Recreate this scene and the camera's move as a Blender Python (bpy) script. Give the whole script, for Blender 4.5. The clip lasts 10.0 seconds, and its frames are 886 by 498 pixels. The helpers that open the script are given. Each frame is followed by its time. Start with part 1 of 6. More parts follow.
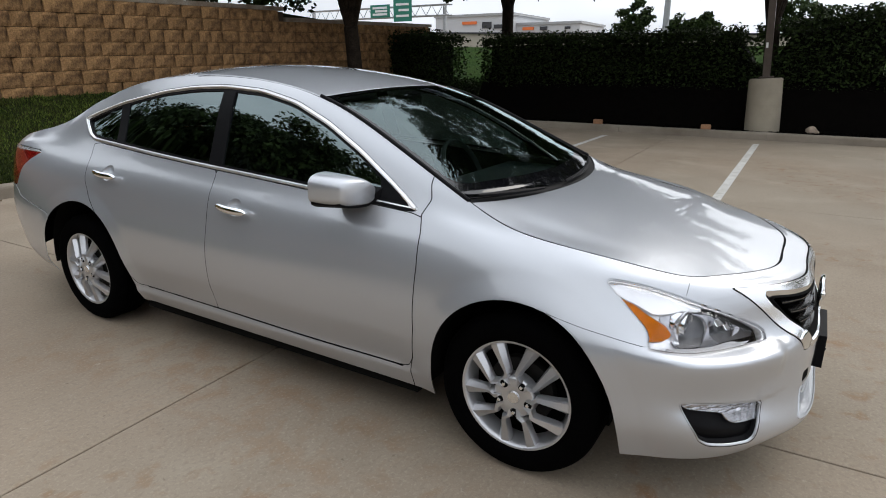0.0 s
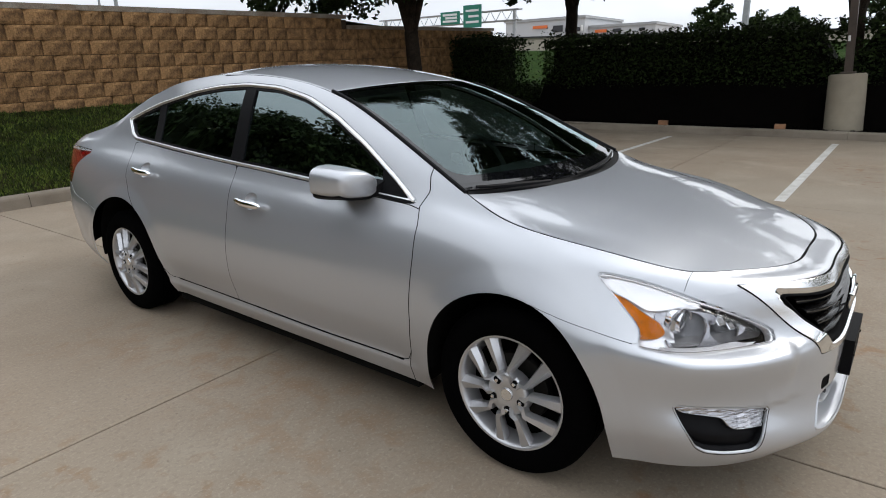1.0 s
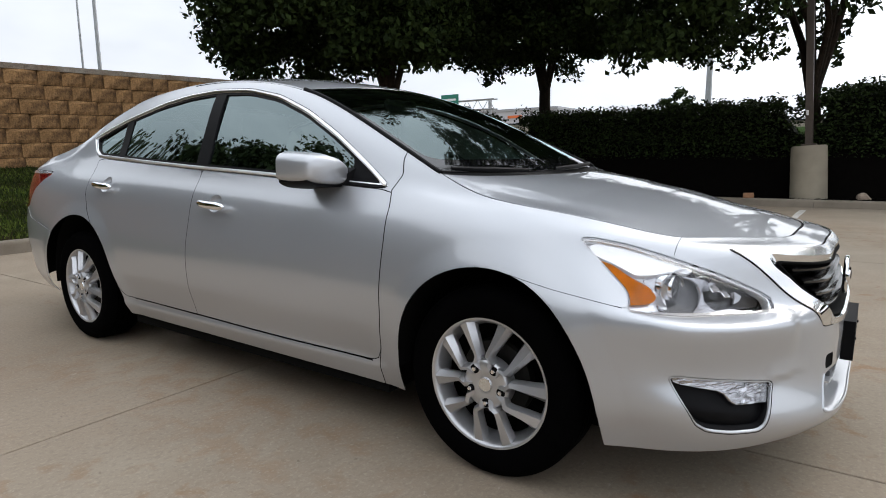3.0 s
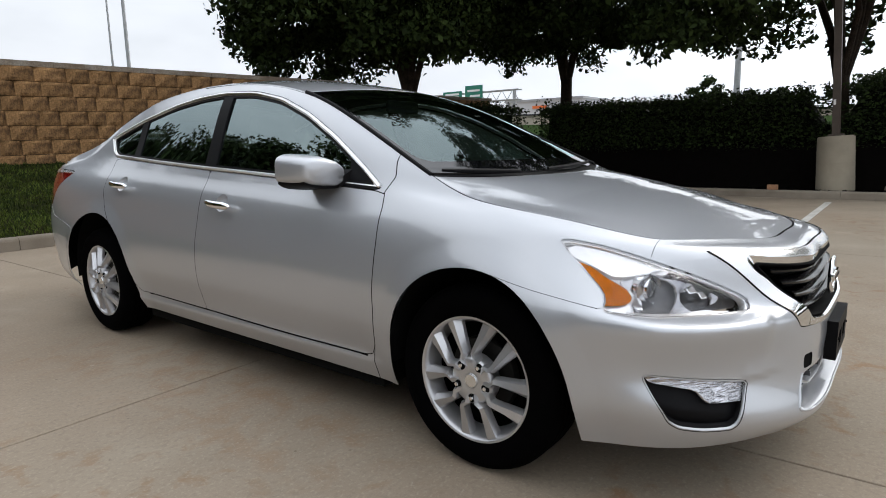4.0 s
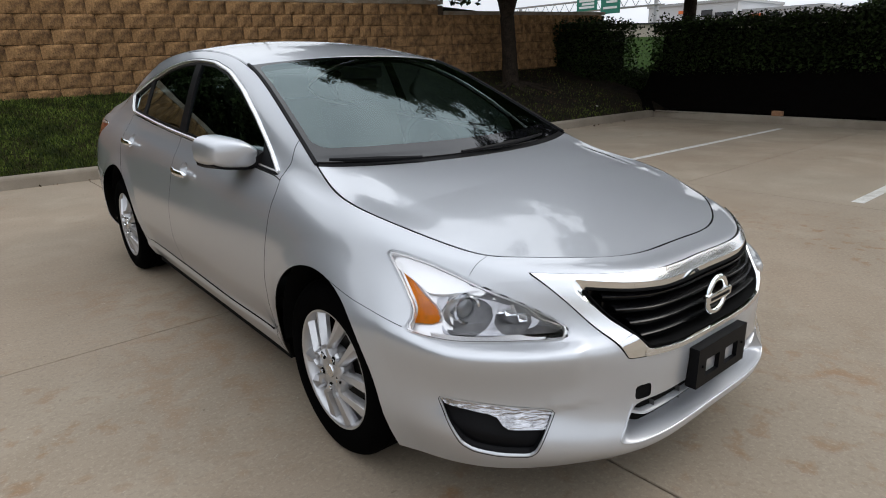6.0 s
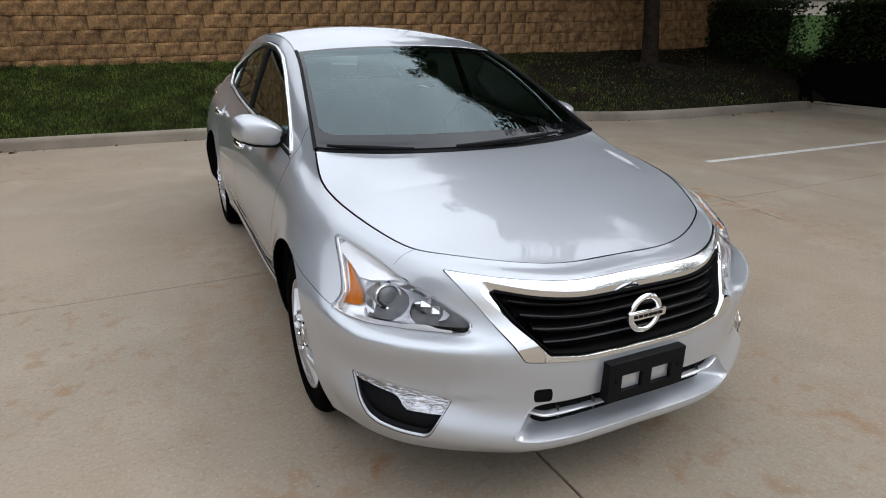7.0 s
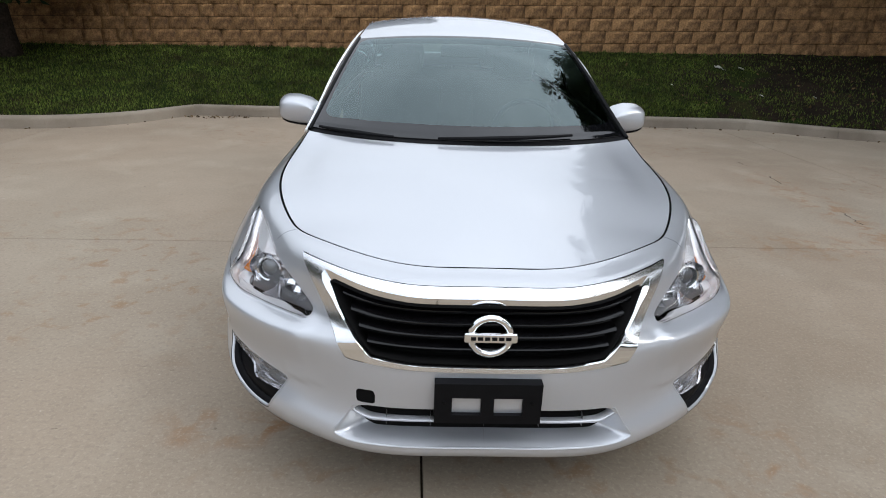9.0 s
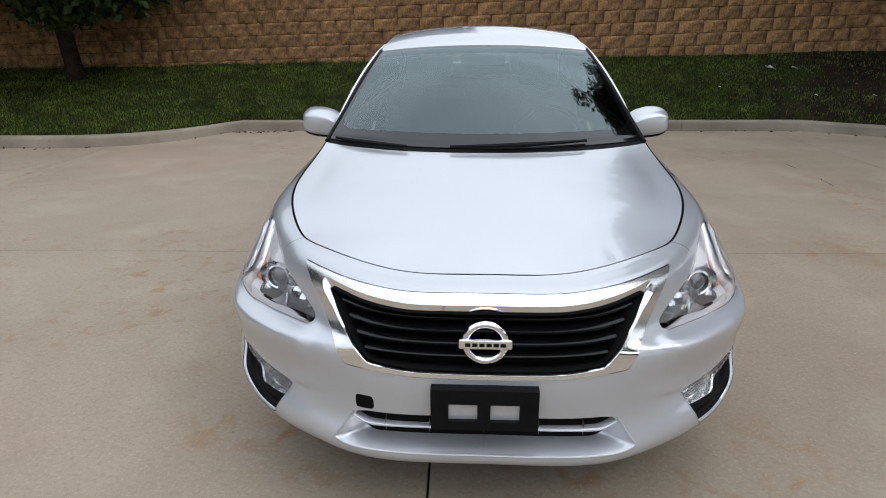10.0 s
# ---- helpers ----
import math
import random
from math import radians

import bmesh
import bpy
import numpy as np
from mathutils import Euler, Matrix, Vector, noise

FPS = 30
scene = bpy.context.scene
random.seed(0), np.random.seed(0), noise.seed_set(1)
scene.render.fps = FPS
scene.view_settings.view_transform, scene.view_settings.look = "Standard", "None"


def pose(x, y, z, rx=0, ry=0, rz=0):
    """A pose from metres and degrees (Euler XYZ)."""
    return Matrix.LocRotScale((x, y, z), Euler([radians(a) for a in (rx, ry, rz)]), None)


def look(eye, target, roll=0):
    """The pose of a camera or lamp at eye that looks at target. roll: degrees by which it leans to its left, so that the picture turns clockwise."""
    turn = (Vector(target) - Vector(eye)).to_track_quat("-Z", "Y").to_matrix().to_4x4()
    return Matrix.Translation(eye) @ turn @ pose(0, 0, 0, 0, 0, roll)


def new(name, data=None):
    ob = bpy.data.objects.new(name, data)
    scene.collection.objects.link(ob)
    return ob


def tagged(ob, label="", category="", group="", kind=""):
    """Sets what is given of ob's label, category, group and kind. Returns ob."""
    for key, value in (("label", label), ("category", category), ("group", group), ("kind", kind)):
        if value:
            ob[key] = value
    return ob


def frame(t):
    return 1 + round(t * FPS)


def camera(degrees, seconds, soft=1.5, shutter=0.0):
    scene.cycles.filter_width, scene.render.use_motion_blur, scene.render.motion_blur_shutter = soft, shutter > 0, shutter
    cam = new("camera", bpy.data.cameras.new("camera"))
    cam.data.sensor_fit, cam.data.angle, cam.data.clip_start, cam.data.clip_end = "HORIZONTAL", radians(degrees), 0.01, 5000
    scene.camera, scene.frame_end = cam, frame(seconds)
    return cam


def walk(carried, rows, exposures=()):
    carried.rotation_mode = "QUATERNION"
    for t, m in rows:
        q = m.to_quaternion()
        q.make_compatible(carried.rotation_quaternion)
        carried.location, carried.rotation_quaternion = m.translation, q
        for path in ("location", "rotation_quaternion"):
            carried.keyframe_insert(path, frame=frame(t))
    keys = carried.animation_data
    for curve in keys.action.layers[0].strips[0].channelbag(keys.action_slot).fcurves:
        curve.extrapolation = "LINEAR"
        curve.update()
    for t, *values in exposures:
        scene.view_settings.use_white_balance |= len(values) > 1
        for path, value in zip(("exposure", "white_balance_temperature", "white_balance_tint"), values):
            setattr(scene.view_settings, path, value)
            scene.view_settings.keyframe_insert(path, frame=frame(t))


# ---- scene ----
cam = camera(72.6, 10.0, soft=1.0)
PATH = [
    (0, (-2.671, -0.799, 1.49), (-1.036, 0.192, 0.902), -0.0),
    (0.5, (-2.571, -0.902, 1.474), (-0.973, 0.158, 0.906), 0.7),
    (1, (-2.502, -1.014, 1.43), (-0.991, 0.168, 0.862), -1.3),
    (1.5, (-2.455, -1.049, 1.306), (-0.879, 0.083, 0.821), 1.1),
    (2, (-2.452, -1.014, 1.165), (-0.859, 0.128, 0.768), -0.9),
    (2.5, (-2.44, -0.988, 1.058), (-0.807, 0.126, 0.751), -1.2),
    (2.7, (-2.446, -0.980, 1.045), (-0.828, 0.155, 0.743), -0.9),
    (3.8, (-2.450, -1.067, 1.061), (-0.864, 0.113, 0.756), -0.6),
    (4, (-2.424, -1.12, 1.085), (-0.872, 0.098, 0.757), -1.0),
    (4.5, (-2.263, -1.362, 1.135), (-0.777, -0.084, 0.738), -0.2),
    (5, (-2.115, -1.483, 1.228), (-0.683, -0.168, 0.759), 0.3),
    (5.5, (-1.921, -1.575, 1.281), (-0.582, -0.182, 0.763), 0.0),
    (5.7, (-1.853, -1.627, 1.306), (-0.552, -0.215, 0.747), -0.8),
    (6.8, (-1.419, -2.078, 1.426), (-0.544, -0.402, 0.775), 0.4),
    (7, (-1.29, -2.171, 1.441), (-0.477, -0.471, 0.769), 0.4),
    (7.5, (-0.989, -2.333, 1.447), (-0.299, -0.56, 0.83), 2.1),
    (8, (-0.716, -2.402, 1.452), (-0.265, -0.58, 0.77), 0.2),
    (8.5, (-0.457, -2.371, 1.454), (-0.229, -0.516, 0.748), 1.3),
    (9, (-0.190, -2.395, 1.448), (-0.127, -0.525, 0.744), 1.9),
    (9.5, (-0.043, -2.42, 1.457), (-0.101, -0.544, 0.765), 0.5),
    (10, (-0.032, -2.406, 1.446), (-0.138, -0.526, 0.769), -0.4),
]
walk(cam, [(t, look(eye, target, roll)) for t, eye, target, roll in PATH], [(0.0,-0.50,6760,10),(1.0,-0.48,6740,10),(1.75,-0.38,6740,10),(2.6,-0.42,6720,10),(4.0,-0.47,6780,10),(5.5,-0.54,6800,10),(7.0,-0.41,6620,10),(8.0,-0.39,6520,10),(10.0,-0.43,6520,10)])

# ---- world and light: a bright overcast sky ----
world = bpy.data.worlds.new("overcast_sky")
scene.world = world
world.use_nodes = True
wn, wl = world.node_tree.nodes, world.node_tree.links
wn.clear()
sky = wn.new("ShaderNodeTexSky")
sky.sky_type, sky.sun_disc = "NISHITA", False
sky.sun_elevation, sky.sun_rotation = radians(40), radians(117)
sky.air_density, sky.dust_density, sky.ozone_density = 1.0, 6.0, 1.0
grey = wn.new("ShaderNodeHueSaturation")
grey.inputs["Saturation"].default_value = 0.18
wl.new(sky.outputs[0], grey.inputs["Color"])
where = wn.new("ShaderNodeTexCoord")
squash = wn.new("ShaderNodeMapping")
squash.inputs["Scale"].default_value = (1.0, 1.0, 2.6)
wl.new(where.outputs["Generated"], squash.inputs["Vector"])
cloud = wn.new("ShaderNodeTexNoise")
cloud.inputs["Scale"].default_value, cloud.inputs["Detail"].default_value, cloud.inputs["Roughness"].default_value = 2.2, 6.0, 0.5
wl.new(squash.outputs[0], cloud.inputs["Vector"])
veil = wn.new("ShaderNodeValToRGB")
veil.color_ramp.elements[0].position, veil.color_ramp.elements[0].color = 0.32, (8.7, 9.6, 10.9, 1)
veil.color_ramp.elements[1].position, veil.color_ramp.elements[1].color = 0.68, (13.0, 14.0, 15.5, 1)
wl.new(cloud.outputs["Fac"], veil.inputs["Fac"])
blend = wn.new("ShaderNodeMix")
blend.data_type = "RGBA"
blend.inputs["Factor"].default_value = 0.8
wl.new(grey.outputs[0], blend.inputs["A"])
wl.new(veil.outputs[0], blend.inputs["B"])
back = wn.new("ShaderNodeBackground")
back.inputs["Strength"].default_value = 0.072
# an overcast sky is brighter overhead than at the horizon
split = wn.new("ShaderNodeSeparateXYZ")
wl.new(where.outputs["Generated"], split.inputs[0])
lift = wn.new("ShaderNodeMapRange")
lift.inputs["To Min"].default_value, lift.inputs["To Max"].default_value = 1.55, 2.8
wl.new(split.outputs["Z"], lift.inputs["Value"])
dome = wn.new("ShaderNodeVectorMath")
dome.operation = "MULTIPLY"
wl.new(blend.outputs["Result"], dome.inputs[0])
wl.new(lift.outputs[0], dome.inputs[1])
# thin cloud glows towards the hidden sun
aim = wn.new("ShaderNodeVectorMath")
aim.operation = "DOT_PRODUCT"
aim.inputs[1].default_value = (.68, -.34, .65)
wl.new(where.outputs["Generated"], aim.inputs[0])
side = wn.new("ShaderNodeMapRange")
side.inputs["From Min"].default_value, side.inputs["From Max"].default_value = -1.0, 1.0
side.inputs["To Min"].default_value, side.inputs["To Max"].default_value = .68, 1.32
wl.new(aim.outputs["Value"], side.inputs["Value"])
glow = wn.new("ShaderNodeVectorMath")
glow.operation = "MULTIPLY"
wl.new(dome.outputs[0], glow.inputs[0])
wl.new(side.outputs[0], glow.inputs[1])
wl.new(glow.outputs[0], back.inputs["Color"])
wout = wn.new("ShaderNodeOutputWorld")
wl.new(back.outputs[0], wout.inputs["Surface"])

sun = new("sun", bpy.data.lights.new("sun", "SUN"))
sun.data.energy, sun.data.angle, sun.data.color = 1.1, radians(30), (1.0, 0.96, 0.9)
sun.matrix_world = look((20, -10, 19), (0, 0, 0))

# ---- materials ----
def material(name, color, rough=0.6, metal=0.0, spots=0.0, scale=8.0, grain=0.0, grain_scale=120.0, second=None, coat=0.0, transmission=0.0, per_object=0.0, spec=0.5, relief=0.01):
    """A surface with colour that varies at two scales and a fine relief. second: the colour of its stains."""
    m = bpy.data.materials.new(name)
    m.use_nodes = True
    n, l = m.node_tree.nodes, m.node_tree.links
    b = n["Principled BSDF"]
    b.inputs["Base Color"].default_value = (*color, 1)
    b.inputs["Roughness"].default_value, b.inputs["Metallic"].default_value = rough, metal
    b.inputs["Coat Weight"].default_value, b.inputs["Coat Roughness"].default_value = coat, 0.03
    b.inputs["Transmission Weight"].default_value = transmission
    b.inputs["Specular IOR Level"].default_value = spec
    if spots or grain or per_object:
        co = n.new("ShaderNodeTexCoord")
        src = co.outputs["Object"]
        last = None
        if spots:
            big = n.new("ShaderNodeTexNoise")
            big.inputs["Scale"].default_value, big.inputs["Detail"].default_value, big.inputs["Roughness"].default_value = scale, 6, 0.6
            l.new(src, big.inputs["Vector"])
            ramp = n.new("ShaderNodeValToRGB")
            ramp.color_ramp.elements[0].position, ramp.color_ramp.elements[1].position = 0.35, 0.68
            other = second or tuple(c * (1 - spots) for c in color)
            ramp.color_ramp.elements[0].color, ramp.color_ramp.elements[1].color = (*color, 1), (*other, 1)
            l.new(big.outputs["Fac"], ramp.inputs["Fac"])
            last = ramp.outputs["Color"]
        if grain:
            fine = n.new("ShaderNodeTexNoise")
            fine.inputs["Scale"].default_value, fine.inputs["Detail"].default_value = grain_scale, 4
            l.new(src, fine.inputs["Vector"])
            ms = n.new("ShaderNodeMapRange")
            ms.inputs["From Min"].default_value, ms.inputs["From Max"].default_value = 0.3, 0.7
            ms.inputs["To Min"].default_value, ms.inputs["To Max"].default_value = 1 - grain, 1 + grain
            l.new(fine.outputs["Fac"], ms.inputs["Value"])
            mul = n.new("ShaderNodeVectorMath")
            mul.operation = "MULTIPLY"
            if last is None:
                mul.inputs[0].default_value = color
            else:
                l.new(last, mul.inputs[0])
            l.new(ms.outputs[0], mul.inputs[1])
            last = mul.outputs[0]
            bump = n.new("ShaderNodeBump")
            bump.inputs["Strength"].default_value, bump.inputs["Distance"].default_value = 0.5, relief
            l.new(fine.outputs["Fac"], bump.inputs["Height"])
            l.new(bump.outputs[0], b.inputs["Normal"])
        if per_object:
            info = n.new("ShaderNodeObjectInfo")
            vary = n.new("ShaderNodeMapRange")
            vary.inputs["To Min"].default_value, vary.inputs["To Max"].default_value = 1 - per_object, 1 + per_object
            l.new(info.outputs["Random"], vary.inputs["Value"])
            m2 = n.new("ShaderNodeVectorMath")
            m2.operation = "MULTIPLY"
            if last is None:
                m2.inputs[0].default_value = color
            else:
                l.new(last, m2.inputs[0])
            l.new(vary.outputs[0], m2.inputs[1])
            last = m2.outputs[0]
        if last is not None:
            l.new(last, b.inputs["Base Color"])
    return m


def leaf_material(name, dark, light):
    m = bpy.data.materials.new(name)
    m.use_nodes = True
    n, l = m.node_tree.nodes, m.node_tree.links
    b = n["Principled BSDF"]
    b.inputs["Roughness"].default_value = 0.7
    b.inputs["Specular IOR Level"].default_value = 0.12
    geo = n.new("ShaderNodeNewGeometry")
    ramp = n.new("ShaderNodeValToRGB")
    ramp.color_ramp.elements[0].color, ramp.color_ramp.elements[1].color = (*dark, 1), (*light, 1)
    l.new(geo.outputs["Random Per Island"], ramp.inputs["Fac"])
    l.new(ramp.outputs[0], b.inputs["Base Color"])
    return m


M_PAINT = material("silver_paint", (0.478, 0.494, 0.526), 0.37, 0.56, spots=0.0, grain=0.06, grain_scale=900, coat=1.0, relief=0.0002)
M_PAINT.node_tree.nodes["Principled BSDF"].inputs["Coat IOR"].default_value = 1.85
M_TRIM = material("bright_window_trim", (0.93, 0.93, 0.94), 0.28, 1.0)
M_SATINCHROME = material("satin_chrome", (0.82, 0.83, 0.84), 0.24, 1.0)
M_CHROME = material("chrome", (0.86, 0.87, 0.88), 0.06, 1.0)
M_BLACK = material("black_plastic", (0.005, 0.005, 0.006), 0.5, spots=0.3, scale=30, spec=0.10)
M_GLOSSBLACK = material("gloss_black", (0.003, 0.003, 0.004), 0.04, spec=0.5)
M_SLAT = material("slat_black", (0.003, 0.003, 0.0035), 0.16, spec=0.3)
# near-black: real black parts, and shade filled into gaps, holes and hollows
M_VOID = material("dark_inside", (0.004, 0.004, 0.004), 0.9, spec=0.1)
M_RUBBER = material("tyre_rubber", (0.0018, 0.0018, 0.002), 0.9, spots=0.4, scale=14, grain=0.3, grain_scale=200, spec=0.02, relief=0.001)
M_WHEEL = material("wheel_silver", (0.54, 0.54, 0.555), 0.30, 0.72, grain=0.05, grain_scale=600, coat=0.4, relief=0.0002)
M_SEAT = material("seat_cloth", (0.24, 0.235, 0.22), 0.9, spots=0.2, scale=20, grain=0.2, grain_scale=300)
M_DASH = material("dash_plastic", (0.06, 0.062, 0.062), 0.7, spots=0.2, scale=12)
M_AMBER = material("amber_lens", (1.0, 0.27, 0.0), 0.25, 0.0, spots=0.3, scale=45, spec=0.3, coat=0.5)
M_RED = material("red_lens", (0.24, 0.006, 0.006), 0.12, 0.0, coat=1.0, spots=0.3, scale=25)
M_BULB = material("projector_glass", (0.16, 0.165, 0.175), 0.08, 0.6, coat=1.0)
M_BOWL = material("lamp_bowl_chrome", (0.70, 0.70, 0.72), 0.14, 1.0, spots=0.3, scale=60)
M_SATIN = material("satin_reflector", (0.95, 0.95, 0.96), 0.20, 0.5, coat=0.6)
M_REFLECTOR = material("lamp_reflector", (0.85, 0.85, 0.87), 0.16, 0.7)
M_LAMPGREY = material("lamp_bezel", (0.13, 0.13, 0.135), 0.40, 0.6, spots=0.3, scale=35)
M_DARKCHROME = material("dark_lamp_chrome", (0.48, 0.48, 0.50), 0.24, 1.0, spots=0.4, scale=28)

# ---- building helpers ----
def mesh_object(name, verts, faces, mat, parent=None, label="", normals=None, smooth=True, data=None):
    if data is None:
        data = bpy.data.meshes.new(name)
        data.from_pydata([tuple(v) for v in verts], [], [tuple(int(i) for i in f) for f in faces])
        if mat:
            data.materials.append(mat)
        if smooth:
            data.polygons.foreach_set("use_smooth", [True] * len(data.polygons))
        if normals is not None:
            data.normals_split_custom_set_from_vertices([tuple(v) for v in normals])
        data.update()
    ob = new(name, data)
    if parent:
        ob.parent = parent
    if label:
        tagged(ob, label)
    return ob


def part(name, bm, mat, parent, label="", smooth=False, angle=40):
    """Links a bmesh as one mesh object under a thing or a part."""
    data = bpy.data.meshes.new(name)
    bmesh.ops.recalc_face_normals(bm, faces=bm.faces)
    if smooth:
        for f in bm.faces:
            f.smooth = True
        for e in bm.edges:
            if len(e.link_faces) == 2 and e.calc_face_angle(0) > radians(angle):
                e.smooth = False
    bm.to_mesh(data)
    bm.free()
    data.materials.append(mat)
    ob = new(name, data)
    if parent:
        ob.parent = parent
    if label:
        tagged(ob, label)
    return ob


def thing(name, at, label, category, group="", kind=""):
    ob = new(name)
    ob.empty_display_size = 0.2
    ob.location = at
    return tagged(ob, label, category, group, kind)


def box(bm, x0, x1, y0, y1, z0, z1, bevel=0.0):
    m = Matrix.LocRotScale(((x0 + x1) / 2, (y0 + y1) / 2, (z0 + z1) / 2), None, (abs(x1 - x0), abs(y1 - y0), abs(z1 - z0)))
    vs = bmesh.ops.create_cube(bm, size=1, matrix=m)["verts"]
    if bevel:
        bmesh.ops.bevel(bm, geom=list({e for v in vs for e in v.link_edges}), offset=bevel, segments=2, affect="EDGES", profile=0.5)
    return vs


def tube(bm, points, radii, sides=10, cap=True):
    """A round tube along points, with a radius at each."""
    pts = [Vector(p) for p in points]
    rings = []
    side = None
    for i, p in enumerate(pts):
        d = (pts[min(i + 1, len(pts) - 1)] - pts[max(i - 1, 0)]).normalized()
        if side is None:
            side = d.orthogonal().normalized()
        side = (side - d * side.dot(d)).normalized()
        up = d.cross(side)
        r = float(radii[i]) if isinstance(radii, (list, tuple)) else float(radii)
        rings.append([bm.verts.new(p + r * (math.cos(a) * side + math.sin(a) * up)) for a in [2 * math.pi * k / sides for k in range(sides)]])
    for a, b in zip(rings, rings[1:]):
        for k in range(sides):
            bm.faces.new((a[k], a[(k + 1) % sides], b[(k + 1) % sides], b[k]))
    if cap:
        bm.faces.new(rings[0][::-1])
        bm.faces.new(rings[-1])


def natural(ts, pts):
    """A smooth curve (natural cubic) through pts at the knots ts."""
    ts, pts = np.asarray(ts, float), np.asarray(pts, float)
    n = len(ts)
    h = np.diff(ts)
    a = np.zeros((n, n))
    r = np.zeros_like(pts)
    a[0, 0] = a[-1, -1] = 1
    for i in range(1, n - 1):
        a[i, i - 1], a[i, i], a[i, i + 1] = h[i - 1], 2 * (h[i - 1] + h[i]), h[i]
        r[i] = 6 * ((pts[i + 1] - pts[i]) / h[i] - (pts[i] - pts[i - 1]) / h[i - 1])
    m = np.linalg.solve(a, r)

    def at(q):
        q = np.atleast_1d(np.asarray(q, float))
        i = np.clip(np.searchsorted(ts, q) - 1, 0, n - 2)
        u, w, hh = (ts[i + 1] - q)[:, None], (q - ts[i])[:, None], h[i][:, None]
        return (m[i] * u ** 3 + m[i + 1] * w ** 3) / (6 * hh) + (pts[i] / hh - m[i] * hh / 6) * u + (pts[i + 1] / hh - m[i + 1] * hh / 6) * w
    return at


def rounded(poly, steps=6):
    """A closed outline through the corners poly, its corners slightly rounded."""
    p = np.asarray(poly, float)
    for _ in range(steps):
        q = np.roll(p, -1, axis=0)
        p = np.stack([0.88 * p + 0.12 * q, 0.12 * p + 0.88 * q], 1).reshape(-1, 2)
        if len(p) > 160:
            break
    return p


def signed(poly, pts):
    """Distance of points to a closed outline, minus inside."""
    a = np.asarray(poly, float)
    b = np.roll(a, -1, axis=0)
    best = np.full(len(pts), 1e9)
    inside = np.zeros(len(pts), bool)
    for p, q in zip(a, b):
        d = q - p
        u = np.clip(((pts - p) @ d) / max(d @ d, 1e-12), 0, 1)
        best = np.minimum(best, np.hypot(*(pts - p - u[:, None] * d).T))
        cross = (p[1] > pts[:, 1]) != (q[1] > pts[:, 1])
        if cross.any():
            with np.errstate(divide="ignore", invalid="ignore"):
                xs = p[0] + (pts[:, 1] - p[1]) * d[0] / d[1]
            inside ^= cross & (pts[:, 0] < xs)
    return np.where(inside, -best, best)


